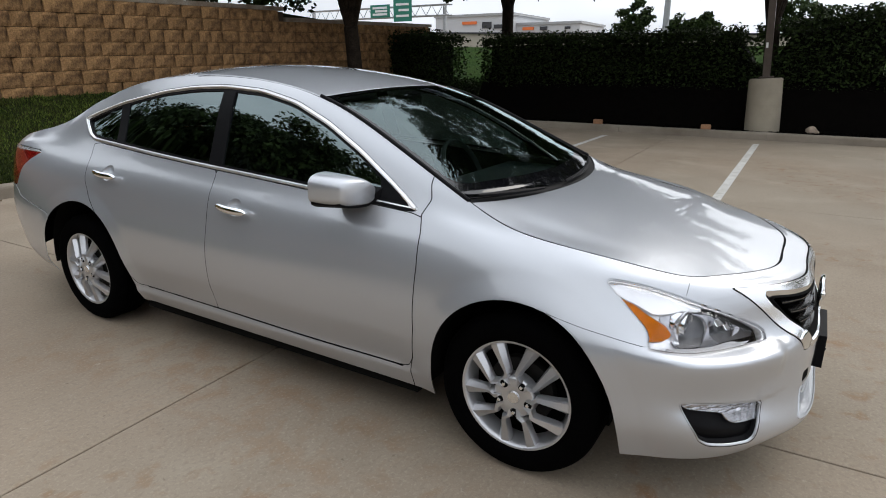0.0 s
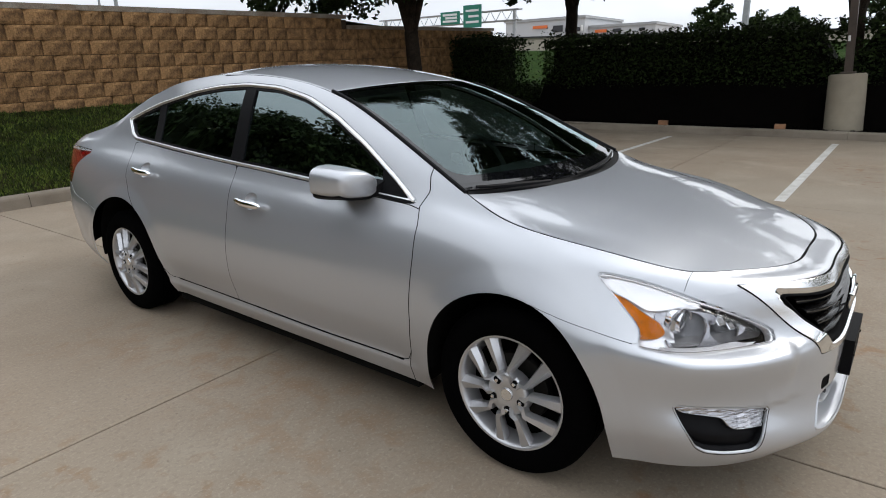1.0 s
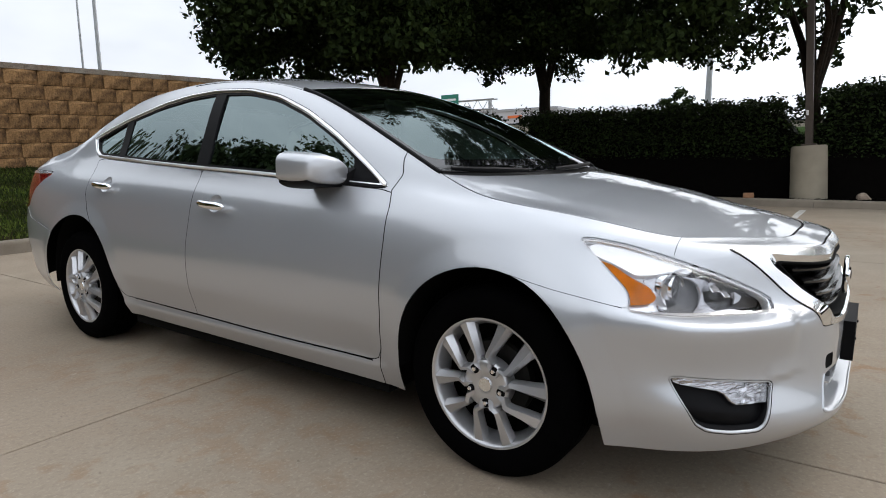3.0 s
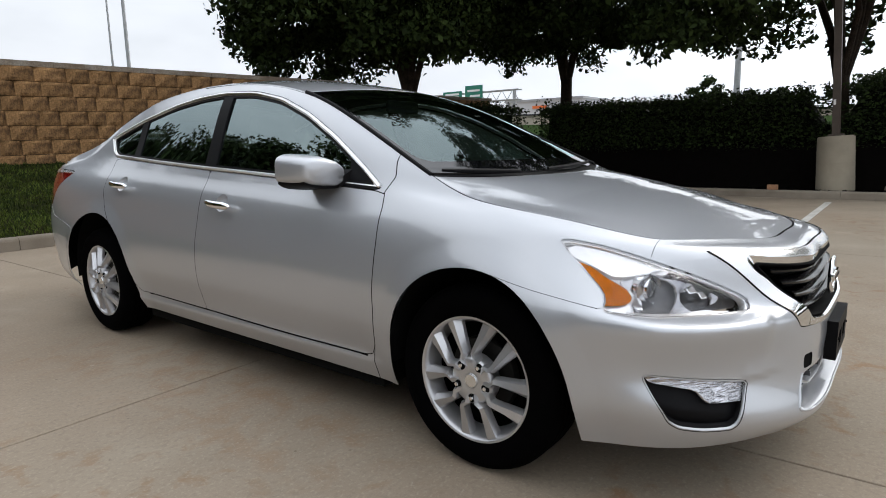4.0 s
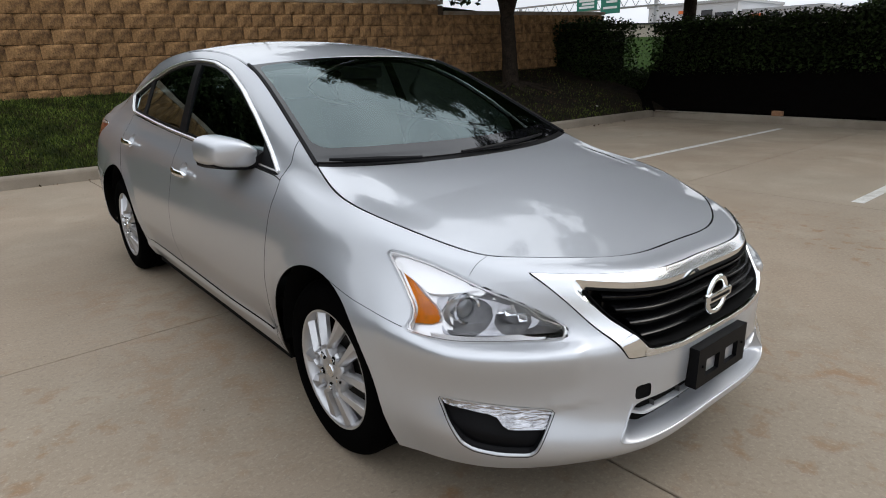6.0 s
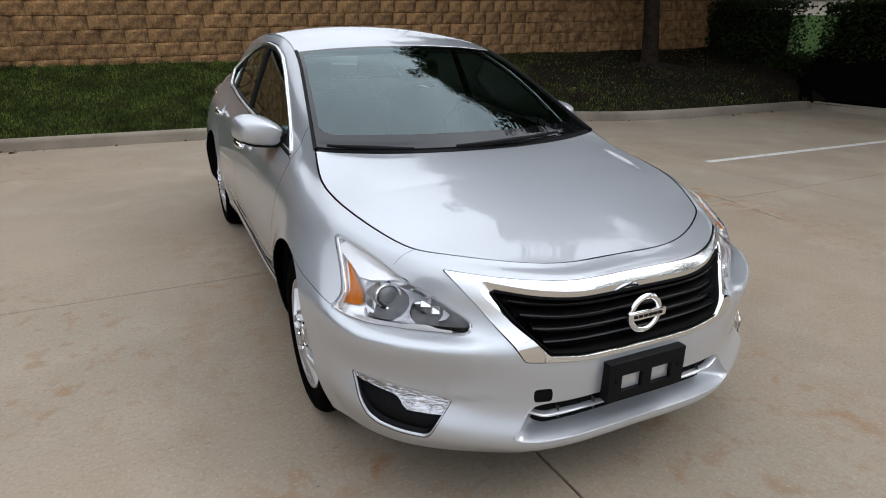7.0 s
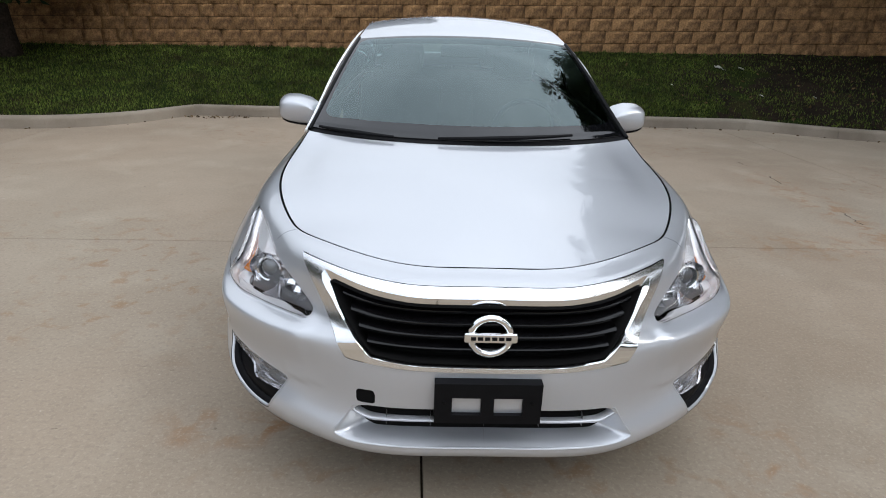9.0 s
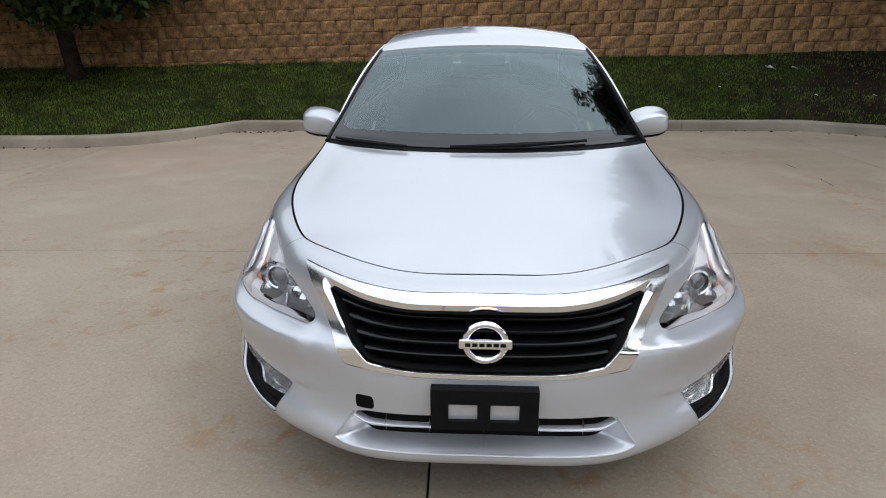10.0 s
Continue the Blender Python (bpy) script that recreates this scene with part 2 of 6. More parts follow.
class Sheet:
    """A triangulated surface with its own normals, that can be trimmed along curves."""
    def __init__(self, v, nrm, tri):
        self.v, self.n, self.t = v, nrm, tri

    def keep(self, f):
        """The part where f (a value a vertex) is below zero, cut cleanly along f = 0."""
        v, nn, t = [self.v], [self.n], self.t
        neg = f < 0
        c = neg[t].sum(1)
        full = t[c == 3]
        out = [full]
        cut = {}
        extra_v, extra_n, base = [], [], len(self.v)

        def mid(a, b):
            key = (a, b) if a < b else (b, a)
            if key not in cut:
                a, b = key
                s = f[a] / (f[a] - f[b])
                extra_v.append(self.v[a] * (1 - s) + self.v[b] * s)
                m = self.n[a] * (1 - s) + self.n[b] * s
                extra_n.append(m / (np.linalg.norm(m) + 1e-12))
                cut[key] = base + len(extra_v) - 1
            return cut[key]
        new_t = []
        for tri in t[(c == 1) | (c == 2)]:
            tri = [int(q) for q in tri]
            k = [bool(neg[q]) for q in tri]
            if sum(k) == 1:
                i = k.index(True)
                a, b, d = tri[i], tri[(i + 1) % 3], tri[(i + 2) % 3]
                new_t.append((a, mid(a, b), mid(a, d)))
            else:
                i = k.index(False)
                a, b, d = tri[i], tri[(i + 1) % 3], tri[(i + 2) % 3]
                p, q = mid(a, b), mid(a, d)
                new_t += [(p, b, d), (p, d, q)]
        if new_t:
            out.append(np.array(new_t, int))
        vv = np.concatenate([self.v, np.array(extra_v).reshape(-1, 3)])
        nv = np.concatenate([self.n, np.array(extra_n).reshape(-1, 3)])
        tt = np.concatenate(out) if len(out) else np.zeros((0, 3), int)
        used, inv = np.unique(tt, return_inverse=True)
        return Sheet(vv[used], nv[used], inv.reshape(-1, 3))

    def moved(self, d):
        return Sheet(self.v + self.n * d, self.n, self.t)

    def mirrored(self):
        s = np.array([-1, 1, 1])
        return Sheet(self.v * s, self.n * s, self.t[:, ::-1])

    def __add__(self, o):
        return Sheet(np.concatenate([self.v, o.v]), np.concatenate([self.n, o.n]), np.concatenate([self.t, o.t + len(self.v)]))

    def rim(self):
        """The open edges, as directed pairs."""
        e = np.concatenate([self.t[:, [0, 1]], self.t[:, [1, 2]], self.t[:, [2, 0]]])
        have = {(int(a), int(b)) for a, b in e}
        return [(a, b) for a, b in have if (b, a) not in have]

    def build(self, name, mat, parent, label="", lip=0.0):
        """A mesh object; lip: how far its open edges turn inwards."""
        v, nn, faces = self.v, self.n, [tuple(int(i) for i in q) for q in self.t]
        if lip:
            edges = self.rim()
            ids = sorted({i for e in edges for i in e})
            k = {i: len(v) + j for j, i in enumerate(ids)}
            inner = v[ids] - nn[ids] * lip
            v2 = np.concatenate([v, inner, v[ids]])
            top = {i: len(v) + len(ids) + j for j, i in enumerate(ids)}
            side = {i: np.zeros(3) for i in ids}
            for a, b in edges:
                d = np.cross(v[b] - v[a], nn[a])
                side[a] = side[a] + d
                side[b] = side[b] + d
            sn = np.array([side[i] / (np.linalg.norm(side[i]) + 1e-12) for i in ids]).reshape(-1, 3)
            roll = (nn[ids] + sn) / np.linalg.norm(nn[ids] + sn, axis=1)[:, None]
            nn = np.concatenate([nn, sn, roll])
            faces += [(top[b], top[a], k[a], k[b]) for a, b in edges]
            v = v2
        return mesh_object(name, v, faces, mat, parent, label, nn)


def grid_sheet(g, flip=False):
    """A Sheet from a grid of points (rows, columns, 3)."""
    a, b = g.shape[:2]
    du, dv = np.gradient(g, axis=0), np.gradient(g, axis=1)
    nn = np.cross(du, dv)
    ln = np.linalg.norm(nn, axis=2, keepdims=True)
    nn = nn / np.maximum(ln, 1e-12)
    if flip:
        nn = -nn
    idx = np.arange(a * b).reshape(a, b)
    p, q, r, s = idx[:-1, :-1].ravel(), idx[1:, :-1].ravel(), idx[1:, 1:].ravel(), idx[:-1, 1:].ravel()
    t = np.concatenate([np.stack([p, q, r], 1), np.stack([p, r, s], 1)])
    if flip:
        t = t[:, ::-1]
    v = g.reshape(-1, 3)
    ok = np.linalg.norm(np.cross(v[t[:, 1]] - v[t[:, 0]], v[t[:, 2]] - v[t[:, 0]]), axis=1) > 1e-10
    return Sheet(v.copy(), nn.reshape(-1, 3).copy(), t[ok])

# ---- ground, slabs, kerbs, wall ----
def concrete_material(name, base, stain, rust=0.0):
    m = material(name, base, 0.85, spots=.12, scale=.9, grain=.07, grain_scale=170, second=stain, per_object=.03, relief=.0012, spec=.3)
    n, l = m.node_tree.nodes, m.node_tree.links
    b = n["Principled BSDF"]
    if rust:
        was = b.inputs["Base Color"].links[0].from_socket
        geo = n.new("ShaderNodeNewGeometry")
        def blotch(scale, detail, twist, lo, hi):
            t = n.new("ShaderNodeTexNoise")
            t.inputs["Scale"].default_value, t.inputs["Detail"].default_value, t.inputs["Distortion"].default_value = scale, detail, twist
            l.new(geo.outputs["Position"], t.inputs["Vector"])
            q = n.new("ShaderNodeMapRange")
            q.inputs["From Min"].default_value, q.inputs["From Max"].default_value = lo, hi
            l.new(t.outputs["Fac"], q.inputs["Value"])
            return q.outputs[0]

        def tint(below, fac, share, color):
            mul = n.new("ShaderNodeMath")
            mul.operation = "MULTIPLY"
            l.new(fac, mul.inputs[0])
            mul.inputs[1].default_value = share
            mix = n.new("ShaderNodeMix")
            mix.data_type = "RGBA"
            l.new(mul.outputs[0], mix.inputs["Factor"])
            l.new(below, mix.inputs["A"])
            mix.inputs["B"].default_value = (*color, 1)
            return mix.outputs["Result"]
        both_ = n.new("ShaderNodeMath")
        both_.operation = "MULTIPLY"
        l.new(blotch(9, 14, .35, .55, .68), both_.inputs[0])
        l.new(blotch(.45, 3, .2, .50, .66), both_.inputs[1])
        c = tint(was, blotch(.3, 4, .3, .40, .65), .45, (.285, .252, .200))
        c = tint(c, blotch(1.7, 12, .3, .52, .76), .40, (.40, .345, .27))
        c = tint(c, both_.outputs[0], rust, (.20, .092, .028))
        # rust bled from the crack, and broken rust-brown patches near the car
        streak = blotch(7, 10, .7, .46, .64)
        for centre, half_size, share in (((3.40, 2.2, 0), (.30, 2.3, 9), .60), ((1.07, -.85, 0), (.22, .65, 9), .55), ((-.85, -.5, 0), (.40, .14, 9), .75), ((-1.0, 1.5, 0), (.5, 1.7, 9), .34), ((2.8, 1.7, 0), (.8, .35, 9), .40)):
            away = None
            for how, value in (("SUBTRACT", centre), ("DIVIDE", half_size), ("ABSOLUTE", None)):
                v = n.new("ShaderNodeVectorMath")
                v.operation = how
                l.new(geo.outputs["Position"] if away is None else away, v.inputs[0])
                if value:
                    v.inputs[1].default_value = value
                away = v.outputs[0]
            axes, far, fade, spot = n.new("ShaderNodeSeparateXYZ"), n.new("ShaderNodeMath"), n.new("ShaderNodeMapRange"), n.new("ShaderNodeMath")
            far.operation, spot.operation = "MAXIMUM", "MULTIPLY"
            l.new(away, axes.inputs[0])
            l.new(axes.outputs[0], far.inputs[0])
            l.new(axes.outputs[1], far.inputs[1])
            fade.inputs["From Min"].default_value, fade.inputs["From Max"].default_value = 1.0, .2
            l.new(far.outputs[0], fade.inputs["Value"])
            l.new(fade.outputs[0], spot.inputs[0])
            l.new(streak, spot.inputs[1])
            c = tint(c, spot.outputs[0], share, (.23, .105, .035))
        c = tint(c, blotch(45, 3, 0, .50, .66), .34, (.19, .155, .118))
        c = tint(c, blotch(70, 3, 0, .54, .70), .26, (.44, .38, .30))
        c = tint(c, blotch(24, 5, .5, .70, .77), .45, (.46, .42, .36))
        c = tint(c, blotch(17, 5, .5, .715, .76), .6, (.12, .095, .07))
        l.new(c, b.inputs["Base Color"])
    return m


M_SLAB = concrete_material("parking_concrete", (.298, .234, .173), (.232, .179, .128), .50)
M_KERB = concrete_material("kerb_concrete", (.29, .25, .20), (.17, .14, .108))
M_POLEBASE = concrete_material("pole_base_concrete", (.37, .325, .25), (.24, .21, .165))
M_LINE = material("worn_white_paint", (.62, .61, .58), .8, spots=.3, scale=7, grain=.15, grain_scale=60, second=(.42, .40, .36))
M_BLOCK = material("split_face_block", (.355, .203, .092), .95, spots=.35, scale=7, grain=.32, grain_scale=45, second=(.105, .06, .031), per_object=.16, relief=.03, spec=.2)
# bare earth, coloured far darker to carry the shade of the tree
M_SHADESOIL = material("soil", (.007, .005, .003), .95, spots=.4, scale=3, grain=.3, grain_scale=40, second=(.020, .013, .008), spec=.1, relief=.03)
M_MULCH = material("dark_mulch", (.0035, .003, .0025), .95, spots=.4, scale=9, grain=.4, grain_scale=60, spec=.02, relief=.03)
M_TURF = material("turf", (.013, .022, .005), .95, spots=.4, scale=2.3, grain=.4, grain_scale=30, second=(.022, .018, .008), spec=.05)
M_LAWN = material("lawn", (.022, .040, .009), .95, spots=.4, scale=1.3, grain=.3, grain_scale=30, second=(.045, .042, .016), spec=.05)

ground = mesh_object("ground", [(-600, -600, -.03), (600, -600, -.03), (600, 600, -.03), (-600, 600, -.03)], [(0, 1, 2, 3)], M_SLAB, smooth=False)
tagged(ground, "pale concrete ground of a parking lot reaching far", "ground", kind="structure")

# slabs between saw-cut joints
M_JOINTFILL = material("joint_filler", (.05, .038, .026), .95, spots=.5, scale=4, grain=.4, grain_scale=50, second=(.02, .015, .010), spec=.05)
XS = [-19.0, -14.3, -9.6, -4.9, -.20, 4.55, 9.3, 14.0]
YS = [-17.25, -12.55, -7.85, -3.15, 1.553, 7.4, 11.2]
slabs = thing("pavement", (0, 0, 0), "tan concrete parking slabs with dark joints and rust stains", "pavement", kind="structure")
slabs.rotation_euler = (0, 0, radians(1.4))
for x0, x1 in zip(XS, XS[1:]):
    for y0, y1 in zip(YS, YS[1:]):
        g, c = .0042, .003
        v = []
        for z, k in ((-.028, g), (-c, g), (0, g + c)):
            v += [(x0 + k, y0 + k, z), (x1 - k, y0 + k, z), (x1 - k, y1 - k, z), (x0 + k, y1 - k, z)]
        f = [(8, 9, 10, 11)] + [(a + r, (a + 1) % 4 + r, (a + 1) % 4 + r + 4, a + r + 4) for r in (0, 4) for a in range(4)]
        mesh_object("slab", v, f, M_SLAB, slabs, smooth=False)
bm = bmesh.new()
box(bm, -19, 14, -17, 11, -.029, -.018)
part("joint_bed", bm, M_JOINTFILL, slabs, "dark filling of the joints")

for y0 in (.04, 2.99):
    line = mesh_object("parking_line", [(4.72, y0 - .055, .004), (10.5, y0 - .055 + .07, .004), (10.5, y0 + .05 + .07, .004), (4.72, y0 + .05, .004)], [(0, 1, 2, 3)], M_LINE, smooth=False)
    tagged(line, "worn white parking line on concrete", "parking line", "parking lines", "structure")


def kerb_run(points, name="kerb"):
    """A concrete kerb along a plan line; its face on the left of the way."""
    p = [Vector((x, y, 0)) for x, y in points]
    prof = [(0, -.02), (.012, .11), (.022, .135), (.045, .148), (.15, .15), (.16, .14), (.165, -.02)]
    rings = []
    for i, q in enumerate(p):
        d = (p[min(i + 1, len(p) - 1)] - p[max(i - 1, 0)]).normalized()
        n = Vector((-d.y, d.x, 0))
        rings.append([tuple(q + n * a + Vector((0, 0, b))) for a, b in prof])
    v = [c for r in rings for c in r]
    k = len(prof)
    f = [(i * k + j, i * k + j + 1, (i + 1) * k + j + 1, (i + 1) * k + j) for i in range(len(rings) - 1) for j in range(k - 1)]
    f += [tuple(range(k)), tuple(range((len(rings) - 1) * k, len(rings) * k))[::-1]]
    ob = mesh_object(name, v, f, M_KERB, smooth=False)
    return tagged(ob, "pale concrete kerb beside the parking lot", "kerb", "kerbs", "structure")


def smooth_line(points, n):
    p = np.array(points, float)
    k = np.concatenate([[0], np.cumsum(np.hypot(*np.diff(p, axis=0).T))])
    return [tuple(q) for q in natural(k, p)(np.linspace(0, k[-1], n))]


NORTH = [(-16, 5.45)] + smooth_line([(-6.5, 5.45), (-5.2, 5.55), (-4.55, 5.85), (-3.9, 6.75)], 10) + [(-3.72, 7.0), (-2, 7.03), (2.5, 7.05), (4.85, 7.08), (5.02, 7.0)] + smooth_line([(5.15, 6.9), (5.9, 6.45), (7.2, 6.17), (9, 6.2)], 10) + [(11.35, 6.25)]
EAST = [(11.35, 6.25), (11.3, 4), (11.25, 1), (11.2, -3), (11.2, -16)]


def pieces(line, length):
    """Splits a plan line into kerb stones of about that length."""
    out, run = [], [line[0]]
    far = 0
    for a, b in zip(line, line[1:]):
        d = math.hypot(b[0] - a[0], b[1] - a[1])
        n = max(1, int(d / .5))
        for i in range(1, n + 1):
            q = (a[0] + (b[0] - a[0]) * i / n, a[1] + (b[1] - a[1]) * i / n)
            run.append(q)
            far += d / n
            if far > length:
                out.append(run)
                run, far = [(q[0] + .006 * (b[0] - a[0]) / d, q[1] + .006 * (b[1] - a[1]) / d)], 0
    if len(run) > 1:
        out.append(run)
    return out


for line in (NORTH, EAST):
    for run in pieces(line, 3.0):
        kerb_run(run)

# lawn behind the north kerb, rising to the wall
WALL_Y = 9.9


def north_edge(x):
    return float(np.interp(x, [p[0] for p in NORTH], [p[1] for p in NORTH])) + .13


def lawn_z(x, y):
    e = north_edge(x)
    s = min(max((y - e) / (WALL_Y - e), 0), 1)
    top = .86 + .016 * (x + 6)
    return .13 + (top - .13) * s ** .85 + .025 * noise.noise((x * .7, y * .7, 0)) * min(1, s * 4)


gx, gy = np.linspace(-16, 12.6, 360), np.linspace(0, 1, 60)
lv = [(x, north_edge(x) + (WALL_Y + .1 - north_edge(x)) * s, lawn_z(x, north_edge(x) + (WALL_Y + .1 - north_edge(x)) * s)) for x in gx for s in gy]
lf = [(i * 60 + j, (i + 1) * 60 + j, (i + 1) * 60 + j + 1, i * 60 + j + 1) for i in range(359) for j in range(59)]
# bare ground, spread wide to cover the shaded end of the lawn
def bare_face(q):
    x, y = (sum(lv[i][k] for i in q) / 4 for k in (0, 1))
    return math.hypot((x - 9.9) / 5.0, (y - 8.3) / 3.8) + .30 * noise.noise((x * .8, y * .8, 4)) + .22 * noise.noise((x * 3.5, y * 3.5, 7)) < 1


lawn = mesh_object("lawn", lv, [q for q in lf if not bare_face(q)], M_TURF)
soil = mesh_object("soil_patch", lv, [q for q in lf if bare_face(q)], M_SHADESOIL)
tagged(soil, "bare soil and leaf litter, darkened for the shade under the tree", "soil", kind="structure")
tagged(lawn, "rough green lawn rising to the block wall", "lawn", kind="structure")

rg = np.random.default_rng(3)


def blades(name, n, place, hmin, hmax, mat, label):
    v, f = [], []
    for _ in range(n):
        x, y, z = place()
        a, h, w = rg.uniform(0, 6.28), rg.uniform(hmin, hmax), rg.uniform(.004, .009)
        lx, ly = rg.normal(0, .35) * h, rg.normal(0, .35) * h
        dx, dy = math.cos(a) * w, math.sin(a) * w
        k = len(v)
        v += [(x - dx, y - dy, z - .01), (x + dx, y + dy, z - .01), (x + lx * .4 + dx * .7, y + ly * .4 + dy * .7, z + h * .6), (x + lx * .4 - dx * .7, y + ly * .4 - dy * .7, z + h * .6), (x + lx, y + ly, z + h)]
        f += [(k, k + 1, k + 2, k + 3), (k + 3, k + 2, k + 4)]
    ob = mesh_object(name, v, f, mat, smooth=False)
    return tagged(ob, label, "grass", kind="stuff")


M_GRASS = leaf_material("grass_blades", (.005, .018, .002), (.125, .160, .030))
gn, gl = M_GRASS.node_tree.nodes, M_GRASS.node_tree.links
g_pos, g_noise, g_map, g_mul = gn.new("ShaderNodeNewGeometry"), gn.new("ShaderNodeTexNoise"), gn.new("ShaderNodeMapRange"), gn.new("ShaderNodeVectorMath")
g_noise.inputs["Scale"].default_value, g_noise.inputs["Detail"].default_value, g_noise.inputs["Roughness"].default_value = 2.2, 5, .65
g_map.inputs["From Min"].default_value, g_map.inputs["From Max"].default_value = .36, .64
g_map.inputs["To Min"].default_value, g_map.inputs["To Max"].default_value = .32, 1.25
g_mul.operation = "MULTIPLY"
g_b = gn["Principled BSDF"].inputs["Base Color"]
gl.new(g_pos.outputs["Position"], g_noise.inputs["Vector"])
gl.new(g_noise.outputs["Fac"], g_map.inputs["Value"])
gl.new(g_b.links[0].from_socket, g_mul.inputs[0])
gl.new(g_map.outputs[0], g_mul.inputs[1])
gl.new(g_mul.outputs[0], g_b)


def lawn_spot():
    while True:
        x = rg.uniform(-14, 11.5)
        e = north_edge(x)
        y = e + (WALL_Y - e) * rg.uniform(0.02, 1) ** 1.2
        bare = math.exp(-((x - 9.9) / 4.6) ** 4 - ((y - 8.4) / 3.2) ** 4)
        if rg.random() < bare * .90:
            continue
        if noise.noise((x * .9, y * .9, 5)) > -.28 - .5 * (x < 4) or rg.random() < .2:
            return x, y, lawn_z(x, y)


blades("grass", 115000, lawn_spot, .015, .052, M_GRASS, "uneven green grass blades with bare patches")

# block retaining wall
wall = thing("retaining_wall", (0, WALL_Y, 0), "tan split-face concrete block retaining wall", "wall", kind="structure")
wall.rotation_euler = (0, radians(-1.5), 0)
ROW, COL = .225, .50
block_meshes = []
for k in range(8):
    r2 = np.random.default_rng(40 + k)
    nx, nz = 7, 5
    vv, ff = [], []
    w, h = COL / 2 - .004, ROW / 2 - .004
    for i in range(nx):
        for j in range(nz):
            u, q = -1 + 2 * i / (nx - 1), -1 + 2 * j / (nz - 1)
            edge = max(abs(u), abs(q)) > .99
            u2, q2 = (u, q) if edge else (u, math.copysign(abs(q) ** .7, q))
            bent = min(1.0, (1 - abs(u)) / .50)
            vv.append((u2 * w, -.010 - .040 * bent * (.82 if abs(q) > .99 else 1.0) - (0 if edge else r2.uniform(0, .014)), q2 * h))
    for i in range(nx - 1):
        for j in range(nz - 1):
            a = i * nz + j
            ff.append((a, a + nz, a + nz + 1, a + 1))
    base = len(vv)
    vv += [(-w, .2, -h), (w, .2, -h), (w, .2, h), (-w, .2, h)]
    c = [0, (nx - 1) * nz, nx * nz - 1, nz - 1]
    edges = [[i * nz for i in range(nx)], [(nx - 1) * nz + j for j in range(nz)], [i * nz + nz - 1 for i in range(nx)][::-1], [j for j in range(nz)][::-1]]
    for s, run in enumerate(edges):
        ff.append(tuple(run[::-1]) + (base + s, base + (s + 1) % 4))
    data = bpy.data.meshes.new("block")
    data.from_pydata(vv, [], ff)
    data.materials.append(M_BLOCK)
    block_meshes.append(data)
M_JOINT = material("wall_joint", (.05, .033, .02), .95)
bm = bmesh.new()
box(bm, -16, 8.05, .01, .30, .2, 2.40)
box(bm, 8.05, 14.3, .01, .30, .2, 2.18)
part("wall_core", bm, M_JOINT, wall, "dark joints of the wall")
many_v, many_f = [], []
rb = np.random.default_rng(9)
for row in range(9):
    zc = 2.42 - ROW * (row + .5)
    edge = -15.6 + rb.uniform(0, .3)
    while edge < 14.2:
        wide = rb.choice([.29, .36, .42, .46])
        x = edge + wide / 2
        edge += wide
        if x < -15.5 or x > 14.2 or (x > 7.9 and row < 1) or zc < .55 + .0 * x:
            continue
        data = block_meshes[int(rb.integers(8))]
        at = (x, rb.normal(0, .008) - .0 * row, zc)
        if -6.2 < x < 6.4 and zc > .7:
            ob = mesh_object("block", None, None, None, wall, data=data)
            ob.location, ob.scale = at, (wide / COL, 1, 1)
        else:
            k = len(many_v)
            many_v += [(v.co.x * wide / COL + at[0], v.co.y + at[1], v.co.z + at[2]) for v in data.vertices]
            many_f += [tuple(i + k for i in p.vertices) for p in data.polygons]
far_blocks = mesh_object("far_blocks", many_v, many_f, M_BLOCK, wall, smooth=False)
tagged(far_blocks, kind="stuff")
bm = bmesh.new()
for x0, x1, z in ((-15.8, 8.03, 2.42), (8.06, 14.3, 2.195)):
    x = x0
    while x < x1 - .05:
        e = min(x + .46, x1)
        box(bm, x, e - .004, -.035 - rb.uniform(0, .012), .29, z, z + .085)
        x = e
part("wall_cap", bm, material("cap_block", (.20, .145, .10), .95, spots=.4, scale=3, grain=.25, grain_scale=60, second=(.30, .27, .23), relief=.02), wall, "weathered cap stones")
bank = mesh_object("upper_bank", [(-60, WALL_Y + .25, 2.05), (8.0, WALL_Y + .25, 2.62), (14.4, WALL_Y + .3, 2.3), (14.4, 60, 3.4), (-60, 60, 3.4)], [(0, 1, 2, 3, 4)], M_LAWN, smooth=False)
tagged(bank, "green bank above the wall", "lawn", kind="structure")

# ---- the car: guide lines from the front middle round the side to the rear middle, as (y, half width, z) ----
BOTTOM = [(-.905, 0, .218), (-.90, .30, .218), (-.835, .505, .226), (-.655, .74, .226), (-.40, .850, .224), (0, .85, .215), (.45, .822, .21), (.85, .822, .213),
          (1.3, .822, .215), (1.75, .822, .217), (2.2, .822, .22), (2.55, .825, .225), (2.80, .835, .23), (3.2, .835, .25), (3.72, .66, .27), (3.86, 0, .28)]
LIP = [(-.952, 0, .265), (-.945, .30, .268), (-.862, .54, .290), (-.665, .785, .305), (-.40, .88, .305), (0, .895, .29), (.45, .852, .295), (.85, .855, .297),
       (1.3, .857, .30), (1.75, .857, .30), (2.2, .857, .30), (2.55, .87, .305), (2.80, .885, .31), (3.2, .88, .33), (3.75, .69, .36), (3.90, 0, .37)]
TRAY = [(-.934, 0, .345), (-.927, .30, .346), (-.84, .55, .35), (-.655, .803, .36), (-.41, .892, .365), (0, .905, .37), (.45, .868, .37), (.85, .868, .37),
        (1.3, .868, .37), (1.75, .868, .37), (2.2, .870, .375), (2.55, .885, .38), (2.80, .902, .385), (3.2, .893, .41), (3.77, .70, .44), (3.91, 0, .45)]
